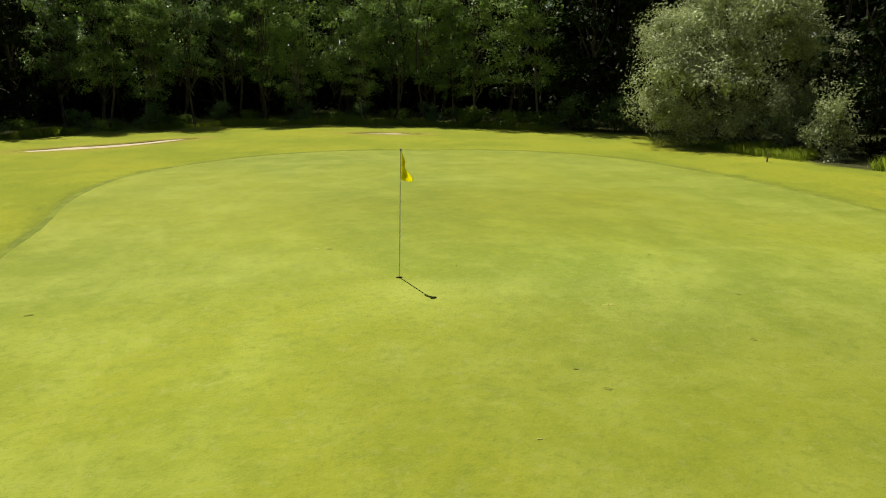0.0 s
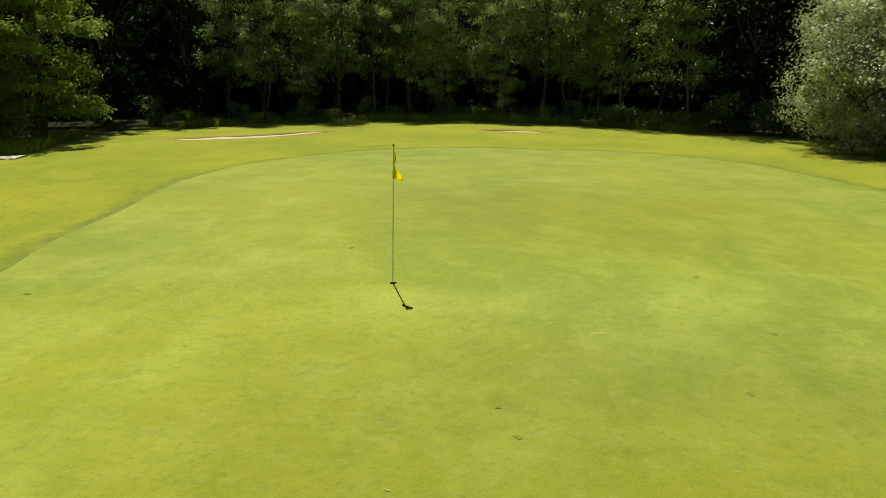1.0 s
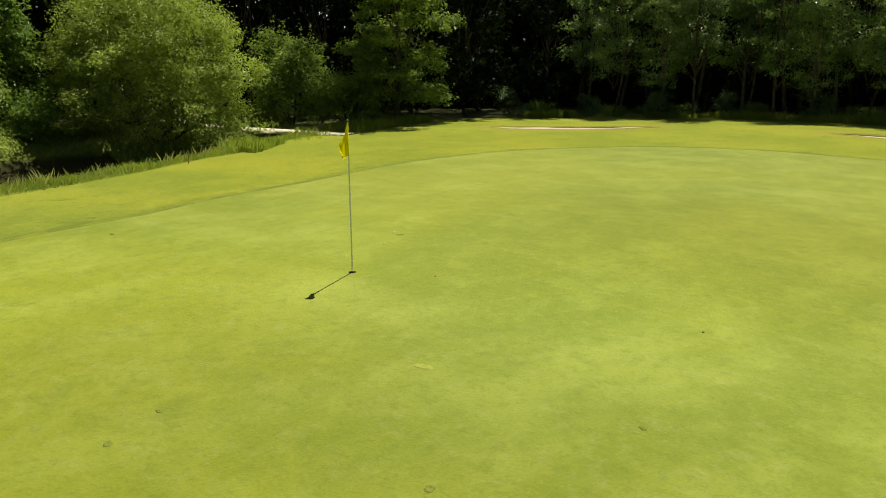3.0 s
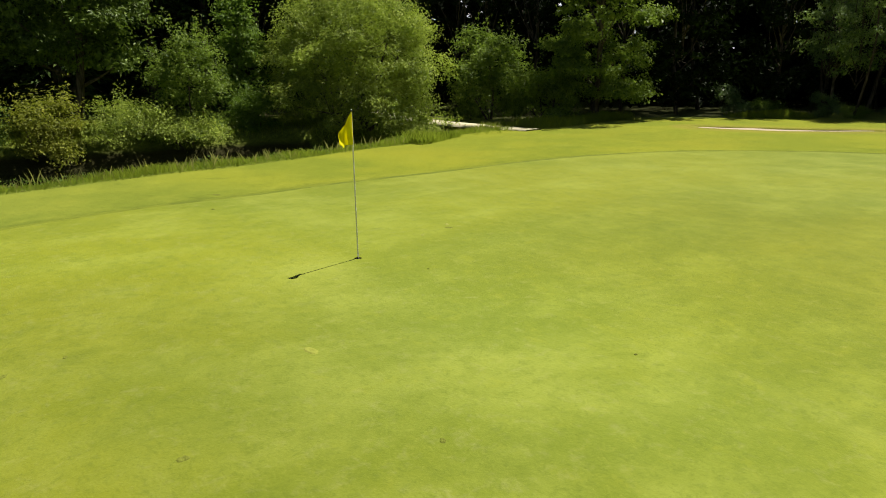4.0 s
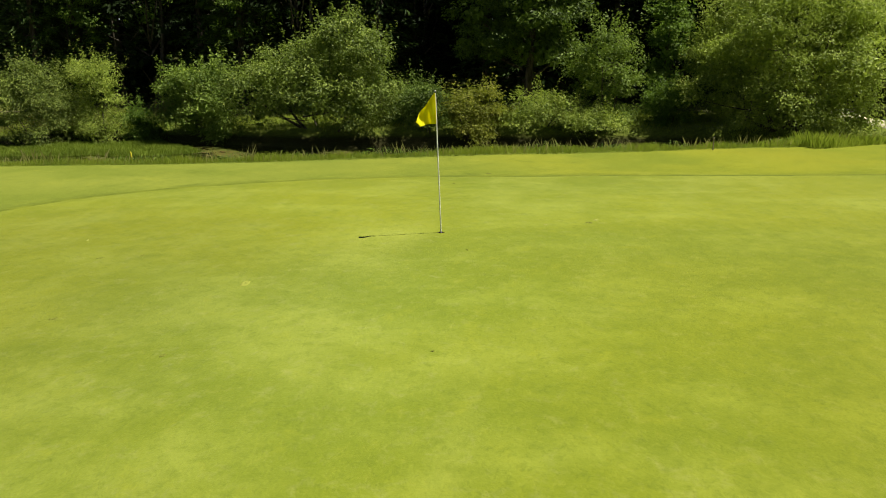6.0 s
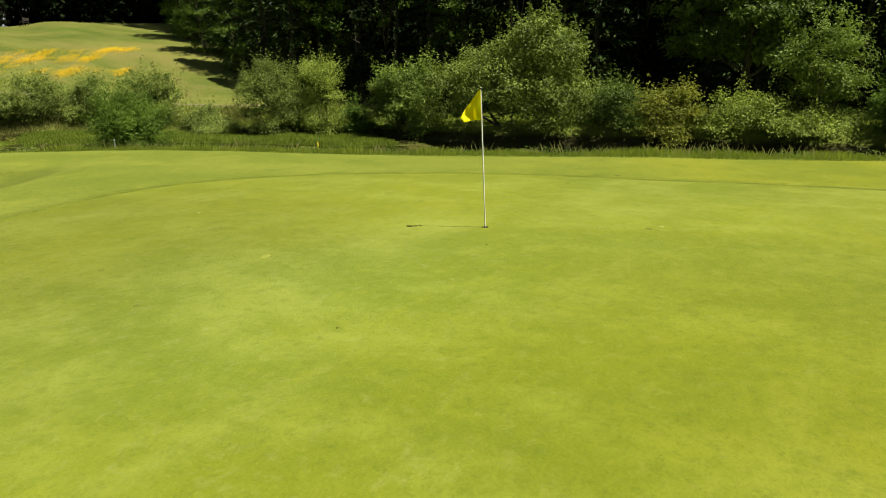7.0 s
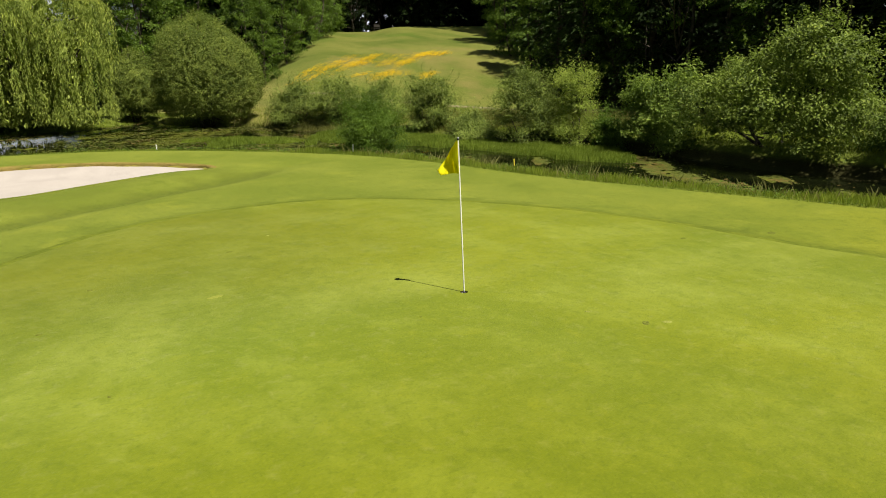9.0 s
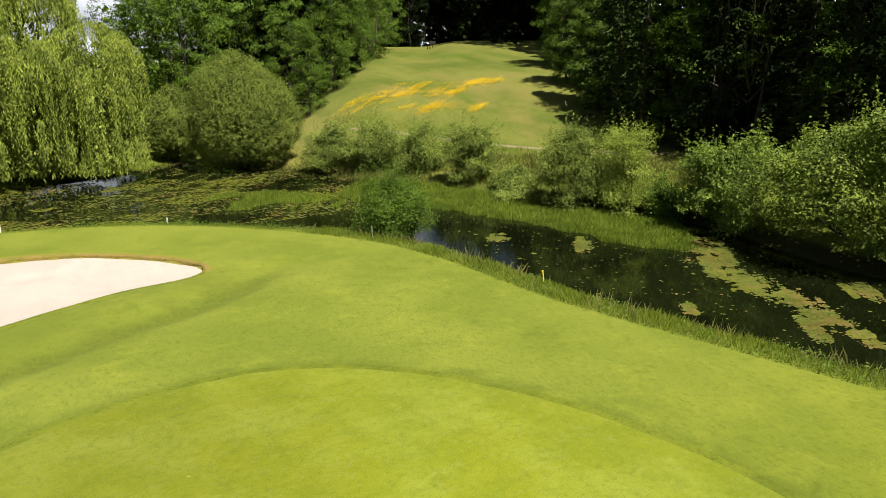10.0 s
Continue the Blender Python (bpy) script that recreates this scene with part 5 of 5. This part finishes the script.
def willow_foot(x, y):
    d = signed(x, y, POND_RING)
    return (d > -0.7) & (d < 0.9) & (clumped(x, y, 0.9, 14) > 0.4)


grass_stuff("willow_foot_grass", 407, 5000, willow_foot, (-7, 10, -49, -39), 0.6, "grass", "pale tufts of long grass at the foot of the weeping willow", 0.012, 0.5)


def bunker_edge(x, y):
    d = np.minimum(signed(x, y, BUNKER_WEST_RING), signed(x, y, BUNKER_NORTH_RING))
    return (d > -0.12) & (d < 0.45)


grass_stuff("bunker_grass", 406, 9000, bunker_edge, (-16, 6, 24, 32), 0.05, "hay", "short dry grass round the rims of the far bunkers", 0.008, 0.5)


def hollow_edge(x, y):
    return (line_distance(x, y, HOLLOW) < 0.45 + 0.5 * clumped(x, y, 1.3, 6)) & (clumped(x, y, 2.1, 4) > 0.3) & (x < 4.5) & (x > -5.0) & (signed(x, y, BUNKER_RING) > 0.5)


grass_stuff("hollow_grass", 408, 8000, hollow_edge, (-6, 6, -20, -10), 0.04, "grass", "tufts of longer grass in the hollow beside the bunker", 0.004, 0.6)


def bank_weeds():
    rng = R(405)
    p = scatter(rng, 26000, near_bank, (-21, 9, -32, 20))
    p = p[clumped(p[:, 0], p[:, 1], 1.1, 7) + rng.normal(0, 0.1, len(p)) > 0.42]
    z = ground_height(p[:, 0], p[:, 1]) + rng.uniform(0, 1, len(p)) ** 1.3 * 0.34 * clumped(p[:, 0], p[:, 1], 1.1, 7)
    v, f = leaves(np.column_stack([p, z]), unit(rng.normal(0, 0.4, (len(p), 3)) + (0, 0.3, 0.8)), rng.normal(0, 1, (len(p), 3)), rng.uniform(0.03, 0.085, len(p)), 0.5)
    tagged(new("bank_weeds", mesh_of("bank_weeds", v, f, LEAF["fresh"], smooth=False)), "low leafy weeds among the grass of the pond bank", "weeds", kind="stuff")


bank_weeds()
MARSH_RING = ring_of([(-12.4, -30), (-14.2, -26.6), (-15.5, -24.6), (-16.8, -21.4), (-17.6, -18.3), (-18.1, -15.3), (-19.3, -13.6), (-21.3, -15), (-22.6, -17.5), (-21.0, -22), (-19.8, -26.5), (-18.2, -32), (-16, -35), (-13.6, -33)], 90)
ISLAND_RING = ring_of([(-5.6, -31.4), (-8, -29.6), (-11, -28.4), (-12.2, -30.2), (-11.0, -33), (-8.6, -35), (-6.4, -34.6)], 60)


def in_marsh(x, y):
    return (signed(x, y, MARSH_RING) < 0.25 * np.sin(x * 3.1) * np.cos(y * 2.7)) | ((signed(x, y, ISLAND_RING) < 0) & (clumped(x, y, 0.8, 9) > 0.45))


def marsh():
    rng = R(410)
    p = scatter(rng, 52000, in_marsh, (-23.5, -5, -36, -12))
    h = rng.uniform(0.12, 0.28, len(p)) * (0.7 + 0.6 * clumped(p[:, 0], p[:, 1], 0.7, 4))
    v, f = blades(np.column_stack([p, np.full(len(p), WATER_LEVEL - 0.03)]), h, rng.uniform(0.008, 0.02, len(p)), np.full(len(p), 0.5), rng)
    tagged(new("marsh_grass", mesh_of("marsh_grass", v, f, LEAF["marsh"], smooth=False)), "bright green marsh grass growing out of the pond", "marsh plants", kind="stuff")


def in_water(x, y):
    return signed(x, y, POND_RING) < -0.1


def discs(rng, p, radius, leaf, name, label, high):
    """Flat round leaves with a notch, afloat on the water."""
    n, k = len(p), 6
    turn = rng.uniform(0, 2 * np.pi, n)[:, None]
    a = turn + np.linspace(0.15, 2 * np.pi - 0.15, k)[None]
    r = radius[:, None] * (1 + rng.normal(0, 0.08, (n, k)))
    rim = np.stack([p[:, :1] + r * np.cos(a), p[:, 1:] + r * np.sin(a) * rng.uniform(0.7, 1, (n, 1)), np.full((n, k), WATER_LEVEL + high) + rng.uniform(0, 0.008, (n, 1))], 2)
    centre = np.concatenate([p, np.full((n, 1), WATER_LEVEL + high + 0.003)], 1)[:, None]
    v = np.concatenate([centre, rim], 1).reshape(-1, 3)
    i = np.arange(n)[:, None] * (k + 1)
    f = np.concatenate([i + (0, j, j + 1) for j in range(1, k)], 1).reshape(-1, 3)
    tagged(new(name, mesh_of(name, v, f, LEAF[leaf], smooth=False)), label, "water plants", kind="stuff")


def pond_plants():
    rng = R(420)

    drifts = np.array([(-20.4, -13.4, 1.9, 0.9), (-18.7, -11.8, 1.7, 0.7), (-18.1, -9.6, 1.5, 0.7), (-17.6, -8.1, 1.3, 0.6), (-17.2, -6.6, 1.5, 0.45), (-20.3, -7.2, 0.9, 0.5), (-15.9, -6.1, 0.9, 0.35), (-16.6, -5.2, 1.1, 0.4), (-14.4, -8.9, 0.7, 0.25), (-16.7, -16.3, 1.2, 0.4), (-14.4, -19.0, 0.8, 0.4), (-18.4, -3.0, 1.6, 0.6), (-19.4, 1.0, 1.5, 0.7), (-17.8, 4.0, 1.2, 0.5)])

    def in_drift(x, y):
        hit = np.full(x.shape, -9.0)
        for cx, cy, a, b in drifts:
            u, w = (x - cx) * 0.80 + (y - cy) * -0.60, (x - cx) * 0.60 + (y - cy) * 0.80
            hit = np.maximum(hit, 1 - (w / a) ** 2 - (u / b) ** 2)
        return hit + (clumped(x, y, 2.3, 5) - 0.5) * 1.6 + (clumped(x, y, 5.3, 11) - 0.5) * 1.1

    def near_pads(x, y):
        return in_water(x, y) & ((in_drift(x, y) + rng.normal(0, 0.4, x.shape) > 0.45) | (rng.random(x.shape) < 0.006)) & ~in_marsh(x, y) & (y > -27)

    def far_pads(x, y):
        return in_water(x, y) & (y < -27) & (0.55 * clumped(x, y, 0.4, 2) + 0.45 * clumped(x, y, 1.7, 5) + rng.normal(0, 0.13, x.shape) > 0.50) & ~in_marsh(x, y)

    p = np.concatenate([scatter(rng, 9000, near_pads, (-23.5, -10, -27, 15)), scatter(rng, 12000, far_pads, (-20, 15, -50, -27))])
    size = rng.uniform(0.02, 0.06, len(p)) * (1 + (rng.random(len(p)) < 0.1)) * np.where(p[:, 1] < -27, 1.25, 1.0)
    rust = clumped(p[:, 0], p[:, 1], 1.1, 13) + rng.normal(0, 0.22, len(p)) > 0.78
    discs(rng, p[~rust], size[~rust], "pad", "lily_pads", "yellowing water-lily pads afloat in drifts", 0.010)
    discs(rng, p[rust], size[rust], "rusty", "rusty_lily_pads", "rust-brown water-lily pads afloat in drifts", 0.012)

    def weed_spots(x, y):
        return in_water(x, y) & (in_drift(x, y) + (clumped(x, y, 1.3, 3) - 0.5) * 1.2 + rng.normal(0, 0.15, x.shape) > 0.62) & (y > -27)

    def far_weed(x, y):
        return in_water(x, y) & (y < -27) & (0.6 * clumped(x, y, 0.36, 6) + 0.4 * clumped(x, y, 1.3, 3) + rng.normal(0, 0.04, x.shape) > 0.62)

    p = np.concatenate([scatter(rng, 7000, weed_spots, (-23.5, -10, -27, 15)), scatter(rng, 9000, far_weed, (-20, 15, -50, -27))])
    discs(rng, p, rng.uniform(0.03, 0.10, len(p)), "duckweed", "floating_weed", "mats of yellow-green weed on the water", 0.006)


marsh()
pond_plants()


def meadow_flowers():
    rng = R(430)

    def bed(x, y):
        d = np.array([(-23.6, -51.5, 2.5, 1.3), (-27.2, -52.2, 2.7, 1.4), (-30.6, -50.5, 2.3, 1.3), (-34.0, -50.8, 2.5, 1.2), (-27.6, -47.2, 2.0, 1.0), (-30.2, -45.3, 1.1, 0.6), (-25.0, -48.4, 1.4, 0.3)])
        hit = np.full(x.shape, -9.0)
        for cx, cy, a, b in d:
            u, w = (x - cx) * 0.99 + (y - cy) * 0.12, (x - cx) * -0.12 + (y - cy) * 0.99
            hit = np.maximum(hit, 1 - (u / a) ** 2 - (w / b) ** 2)
        return hit + (clumped(x * 0.5, y, 1.6, 8) - 0.5) * 2.6 + (clumped(x * 0.6, y, 4.1, 18) - 0.5) * 1.4 + rng.normal(0, 0.8, x.shape) > 0.95

    p = scatter(rng, 22000, bed, (-40, -16, -60, -40))
    z = lie(p[:, 0], p[:, 1]) + rng.uniform(0.05, 0.22, len(p))
    v, f = leaves(np.column_stack([p, z]), unit(rng.normal(0, 0.5, (len(p), 3)) + (0.2, 0.4, 0.9)), rng.normal(0, 1, (len(p), 3)), rng.uniform(0.025, 0.055, len(p)), 0.8)
    tagged(new("meadow_flowers", mesh_of("meadow_flowers", v, f, LEAF["flower"], smooth=False)), "drifts of yellow flowers in the hillside meadow", "flowers", kind="stuff")


meadow_flowers()


def in_meadow(x, y):
    s, turn = np.hypot(x - 2.2, y - 5.1), np.degrees(np.arctan2(2.2 - x, y - 5.1)) % 360
    return (s > 41) & (s < 50) & (turn < 168) & (turn > 124) & (clumped(x, y, 0.5, 12) > 0.25 + (s - 41) * 0.016)


grass_stuff("meadow_grass", 440, 26000, in_meadow, (-46, -8, -60, -20), 0.42, "hay", "long feathery grass at the foot of the meadow", 0.012, 0.4)


# ---- flag, cup, stakes, path, bench ----
STICK = plain_material("flagstick_white", (0.78, 0.77, 0.72), 0.4, 0.2)
FERRULE = plain_material("black_plastic", (0.02, 0.02, 0.02), 0.5, 0.1)
CUP_WHITE = plain_material("cup_liner", (0.55, 0.55, 0.52), 0.6, 0.3)
YELLOW_PAINT = plain_material("yellow_paint", (0.72, 0.58, 0.04), 0.6, 0.3)
WHITE_PAINT = plain_material("white_paint", (0.72, 0.72, 0.68), 0.6, 0.3)
OLD_WOOD = plain_material("old_wood", (0.20, 0.17, 0.12), 0.85, 0.4)
# the bench's wood, near-black to stand for the shade it sits in
SHADED_BENCH_WOOD = plain_material("shaded_bench_wood", (0.028, 0.024, 0.018), 0.85, 0.4)
TRACK = plain_material("worn_track", (0.20, 0.18, 0.09), 0.9, 0.5, 3, 0.05)
CLOTH = flag_material()


def lathe(profile, material, name, sides=20, cap=True):
    """A turned piece from (radius, height) pairs."""
    t = np.linspace(0, 2 * np.pi, sides, endpoint=False)
    bm = bmesh.new()
    rings = [[bm.verts.new((r * math.cos(a), r * math.sin(a), z)) for a in t] for r, z in profile]
    for a, b in zip(rings, rings[1:]):
        for k in range(sides):
            bm.faces.new((a[k], a[(k + 1) % sides], b[(k + 1) % sides], b[k]))
    if cap:
        bm.faces.new(rings[0][::-1])
        bm.faces.new(rings[-1])
    for face in bm.faces:
        face.smooth = True
    return bm, material


def golf_flag():
    root = tagged(new("golf_flag"), "yellow pin flag hanging from a thin white flagstick", "golf flag")
    part("stick", lathe([(0.0085, -0.12), (0.0085, 0.02), (0.0105, 0.03), (0.0100, 1.1), (0.0085, 2.10), (0.0085, 2.115), (0.004, 2.122)], STICK, "stick"), root)
    part("ferrule", lathe([(0.018, -0.13), (0.022, -0.12), (0.022, -0.02), (0.012, 0.015)], FERRULE, "ferrule"), root, "black plastic ferrule in the cup")
    part("flag_clip", lathe([(0.012, 2.085), (0.0135, 2.09), (0.0135, 2.105), (0.011, 2.11)], FERRULE, "flag_clip"), root, "small black clip")
    # the cloth hangs in folds from the stick, its free end sunk
    nu, nv = 22, 26
    u, v = np.meshgrid(np.linspace(0, 1, nu), np.linspace(0, 1, nv), indexing="ij")
    z = 2.10 - 0.46 * u * (1 - 0.86 * v) - 0.42 * v**1.05
    fold = (0.026 * np.sin(6.5 * v + 2.2 * u) + 0.010 * np.sin(15 * v - 3 * u + 1)) * np.minimum(1, v * 3)
    way = np.radians(-88 + 52 * v)
    dv = 1 / (nv - 1)
    reach = 0.33 - 0.05 * u
    x = 0.012 + (np.cumsum(np.cos(way), 1) - np.cos(way)) * dv * reach - fold * np.sin(way)
    y = (np.cumsum(np.sin(way), 1) - np.sin(way)) * dv * reach + fold * np.cos(way)
    front = np.stack([x.ravel(), y.ravel(), z.ravel()], 1)
    me = mesh_of("flag", front, grid_faces(nu, nv, closed=False), CLOTH)
    cloth = part("flag", me, root, "creased yellow cloth flag")
    thick = cloth.modifiers.new("thickness", "SOLIDIFY")
    thick.thickness = 0.002
    root.matrix_world = pose(0, 0, turf_at(0, 0), 2.0, 1.6, 0)
    return root


golf_flag()
cup = tagged(new("hole_cup"), "small round golf hole with a pale liner in the green", "golf hole")
z0 = turf_at(0, 0)
part("liner", lathe([(0.0535, -0.025), (0.0535, -0.16), (0.010, -0.165)], CUP_WHITE, "liner", 28, cap=False), cup, "pale plastic liner")
part("soil_rim", lathe([(0.0550, 0.001), (0.0545, -0.012), (0.0545, -0.026)], plain_material("soil", (0.05, 0.04, 0.02), 0.95), "soil_rim", 28, cap=False), cup, "dark cut soil rim")
cup.location = (0, 0, z0)


def stake(x, y, high, material, label, lean=0.0, thick=0.026):
    """A square marker stake with chamfered edges and a sloped head."""
    root = tagged(new("marker_stake"), label, "stake", "marker stakes round the pond")
    bm = bmesh.new()
    bmesh.ops.create_cube(bm, size=1)
    for v in bm.verts:
        v.co = Vector((v.co.x * 2 * thick, v.co.y * 2 * thick, (v.co.z + 0.5) * (high + 0.25) - 0.25))
        if v.co.z > 0 and v.co.x > 0:
            v.co.z -= 0.02
    bmesh.ops.bevel(bm, geom=bm.edges[:], offset=0.006, segments=1, affect="EDGES")
    part("post", (bm, material), root)
    root.matrix_world = pose(x, y, turf_at(x, y), lean, lean * 0.6, (x * 31 + y * 17) % 90)


stake(-14.0, 6.9, 0.42, OLD_WOOD, "weathered wooden stake in the bank grass", 2, 0.015)
stake(-13.1, -0.2, 0.36, YELLOW_PAINT, "faded yellow stake on the pond bank", -3)
stake(-10.9, -11.5, 0.44, YELLOW_PAINT, "yellow stake leaning on the pond bank", 4, 0.020)
stake(-9.25, -20.1, 0.42, WHITE_PAINT, "white stake beside the young willow", 2, 0.022)
stake(-2.85, -26.8, 0.28, WHITE_PAINT, "white stake on the bank behind the bunker", 1, 0.024)
stake(3.25, -28.9, 0.32, WHITE_PAINT, "white stake on the bank beyond the sand", 1, 0.024)
stake(16.0, 13.7, 0.36, OLD_WOOD, "short dark wooden stake near the silver willow", 3)


def ribbon(name, line, width, material, label, category, rise=0.03, seed=1, top=None):
    """A strip along a line, draped on the ground. top: a height to lie at instead."""
    p = np.array(line, float)
    t = np.linspace(0, len(p) - 1, 40)
    c = np.stack([np.interp(t, np.arange(len(p)), p[:, k]) for k in (0, 1)], 1)
    d = unit(np.gradient(c, axis=0))
    side = np.stack([-d[:, 1], d[:, 0]], 1)
    rng = R(seed)
    rows = []
    for off, dz in ((-0.5, -0.12), (-0.46, 0.0), (0, 0.02), (0.46, 0.0), (0.5, -0.12)):
        q = c + side * (off * width + rng.normal(0, 0.03 * width, (40, 1)))
        z = (lie(q[:, 0], q[:, 1]) if top is None else np.interp(t, np.arange(len(p)), top)) + rise + dz
        rows.append(np.column_stack([q, z]))
    me = mesh_of(name, np.concatenate(rows), grid_faces(5, 40, closed=False), material)
    tagged(new(name, me), label, category, kind="structure")


ribbon("gravel_path", PATH_LINE, 1.3, GRAVEL, "pale gravel path crossing the end of the pond", "path", 0.05, 2, (-0.12, -0.12, -0.10, -0.06, 0.0, 0.6))
ribbon("field_track", [(-37, -28), (-33, -32), (-29.4, -36.3), (-26.9, -39), (-23, -43.4), (-20, -47)], 0.35, TRACK, "worn pale track along the foot of the meadow", "track", 0.04, 3)


def bench(x, y):
    root = tagged(new("garden_bench"), "small wooden bench with shade put into its colour at the top of the meadow", "bench")
    def plank(name, sx, sy, sz, at):
        bm = bmesh.new()
        bmesh.ops.create_cube(bm, size=1)
        for v in bm.verts:
            v.co = Vector((v.co.x * sx + at[0], v.co.y * sy + at[1], v.co.z * sz + at[2]))
        bmesh.ops.bevel(bm, geom=bm.edges[:], offset=0.008, segments=1, affect="EDGES")
        part(name, (bm, SHADED_BENCH_WOOD), root)
    plank("seat", 1.5, 0.42, 0.05, (0, 0, 0.45))
    plank("backrest", 1.5, 0.05, 0.35, (0, 0.22, 0.75))
    for sx in (-0.65, 0.65):
        for sy in (-0.16, 0.2):
            plank("leg", 0.08, 0.08, 0.55, (sx, sy, 0.18))
    stand(root, x, y, 0.0, 30)


bench(-45.4, -79.6)


# ---- pitch marks ----
BARE_TURF = lip_material("bare_turf", (0.090, 0.108, 0.012), (0.118, 0.132, 0.018))
PALE_TURF = lip_material("pale_turf", (0.180, 0.196, 0.030), (0.205, 0.218, 0.045))


def pitch_mark(x, y, wide, material, label, seed):
    """A ball's dent: a ragged low ring of pushed-up turf round a shallow middle."""
    rng, n = R(seed), 22
    a = np.linspace(0, 2 * np.pi, n, endpoint=False)
    ragged = 1 + 0.28 * np.sin(a * 2 + seed) + rng.normal(0, 0.10, n)
    rows = []
    for s, rise in ((1.25, -0.004), (1.0, 0.004), (0.7, 0.009), (0.4, 0.006), (0.05, 0.004)):
        px, py = x + wide * s * ragged * np.cos(a), y + wide * 0.75 * s * ragged * np.sin(a)
        rows.append(np.column_stack([px, py, lie(px, py) + rise]))
    me = mesh_of("pitch_mark", np.concatenate(rows), grid_faces(5, n), material)
    tagged(new("pitch_mark", me), label, "pitch mark", "pitch marks on the green")


for k, (x, y, wide) in enumerate(((1.7, -4.54, 0.045), (4.13, -3.52, 0.045), (-1.05, 2.28, 0.06), (-7.35, 0.14, 0.10), (-5.47, -0.49, 0.05), (1.54, -3.99, 0.03), (5.0, -1.82, 0.03), (4.7, 0.6, 0.018), (1.07, 0.52, 0.016))):
    pitch_mark(x, y, wide, BARE_TURF, "small dark bruised dent in the close-mown turf", 500 + k)
for k, (x, y, wide) in enumerate(((2.82, -1.95, 0.08), (0.63, -5.43, 0.022), (-1.3, 2.4, 0.05), (-0.78, 1.57, 0.03))):
    pitch_mark(x, y, wide, PALE_TURF, "small pale healed dent in the close-mown turf", 510 + k)
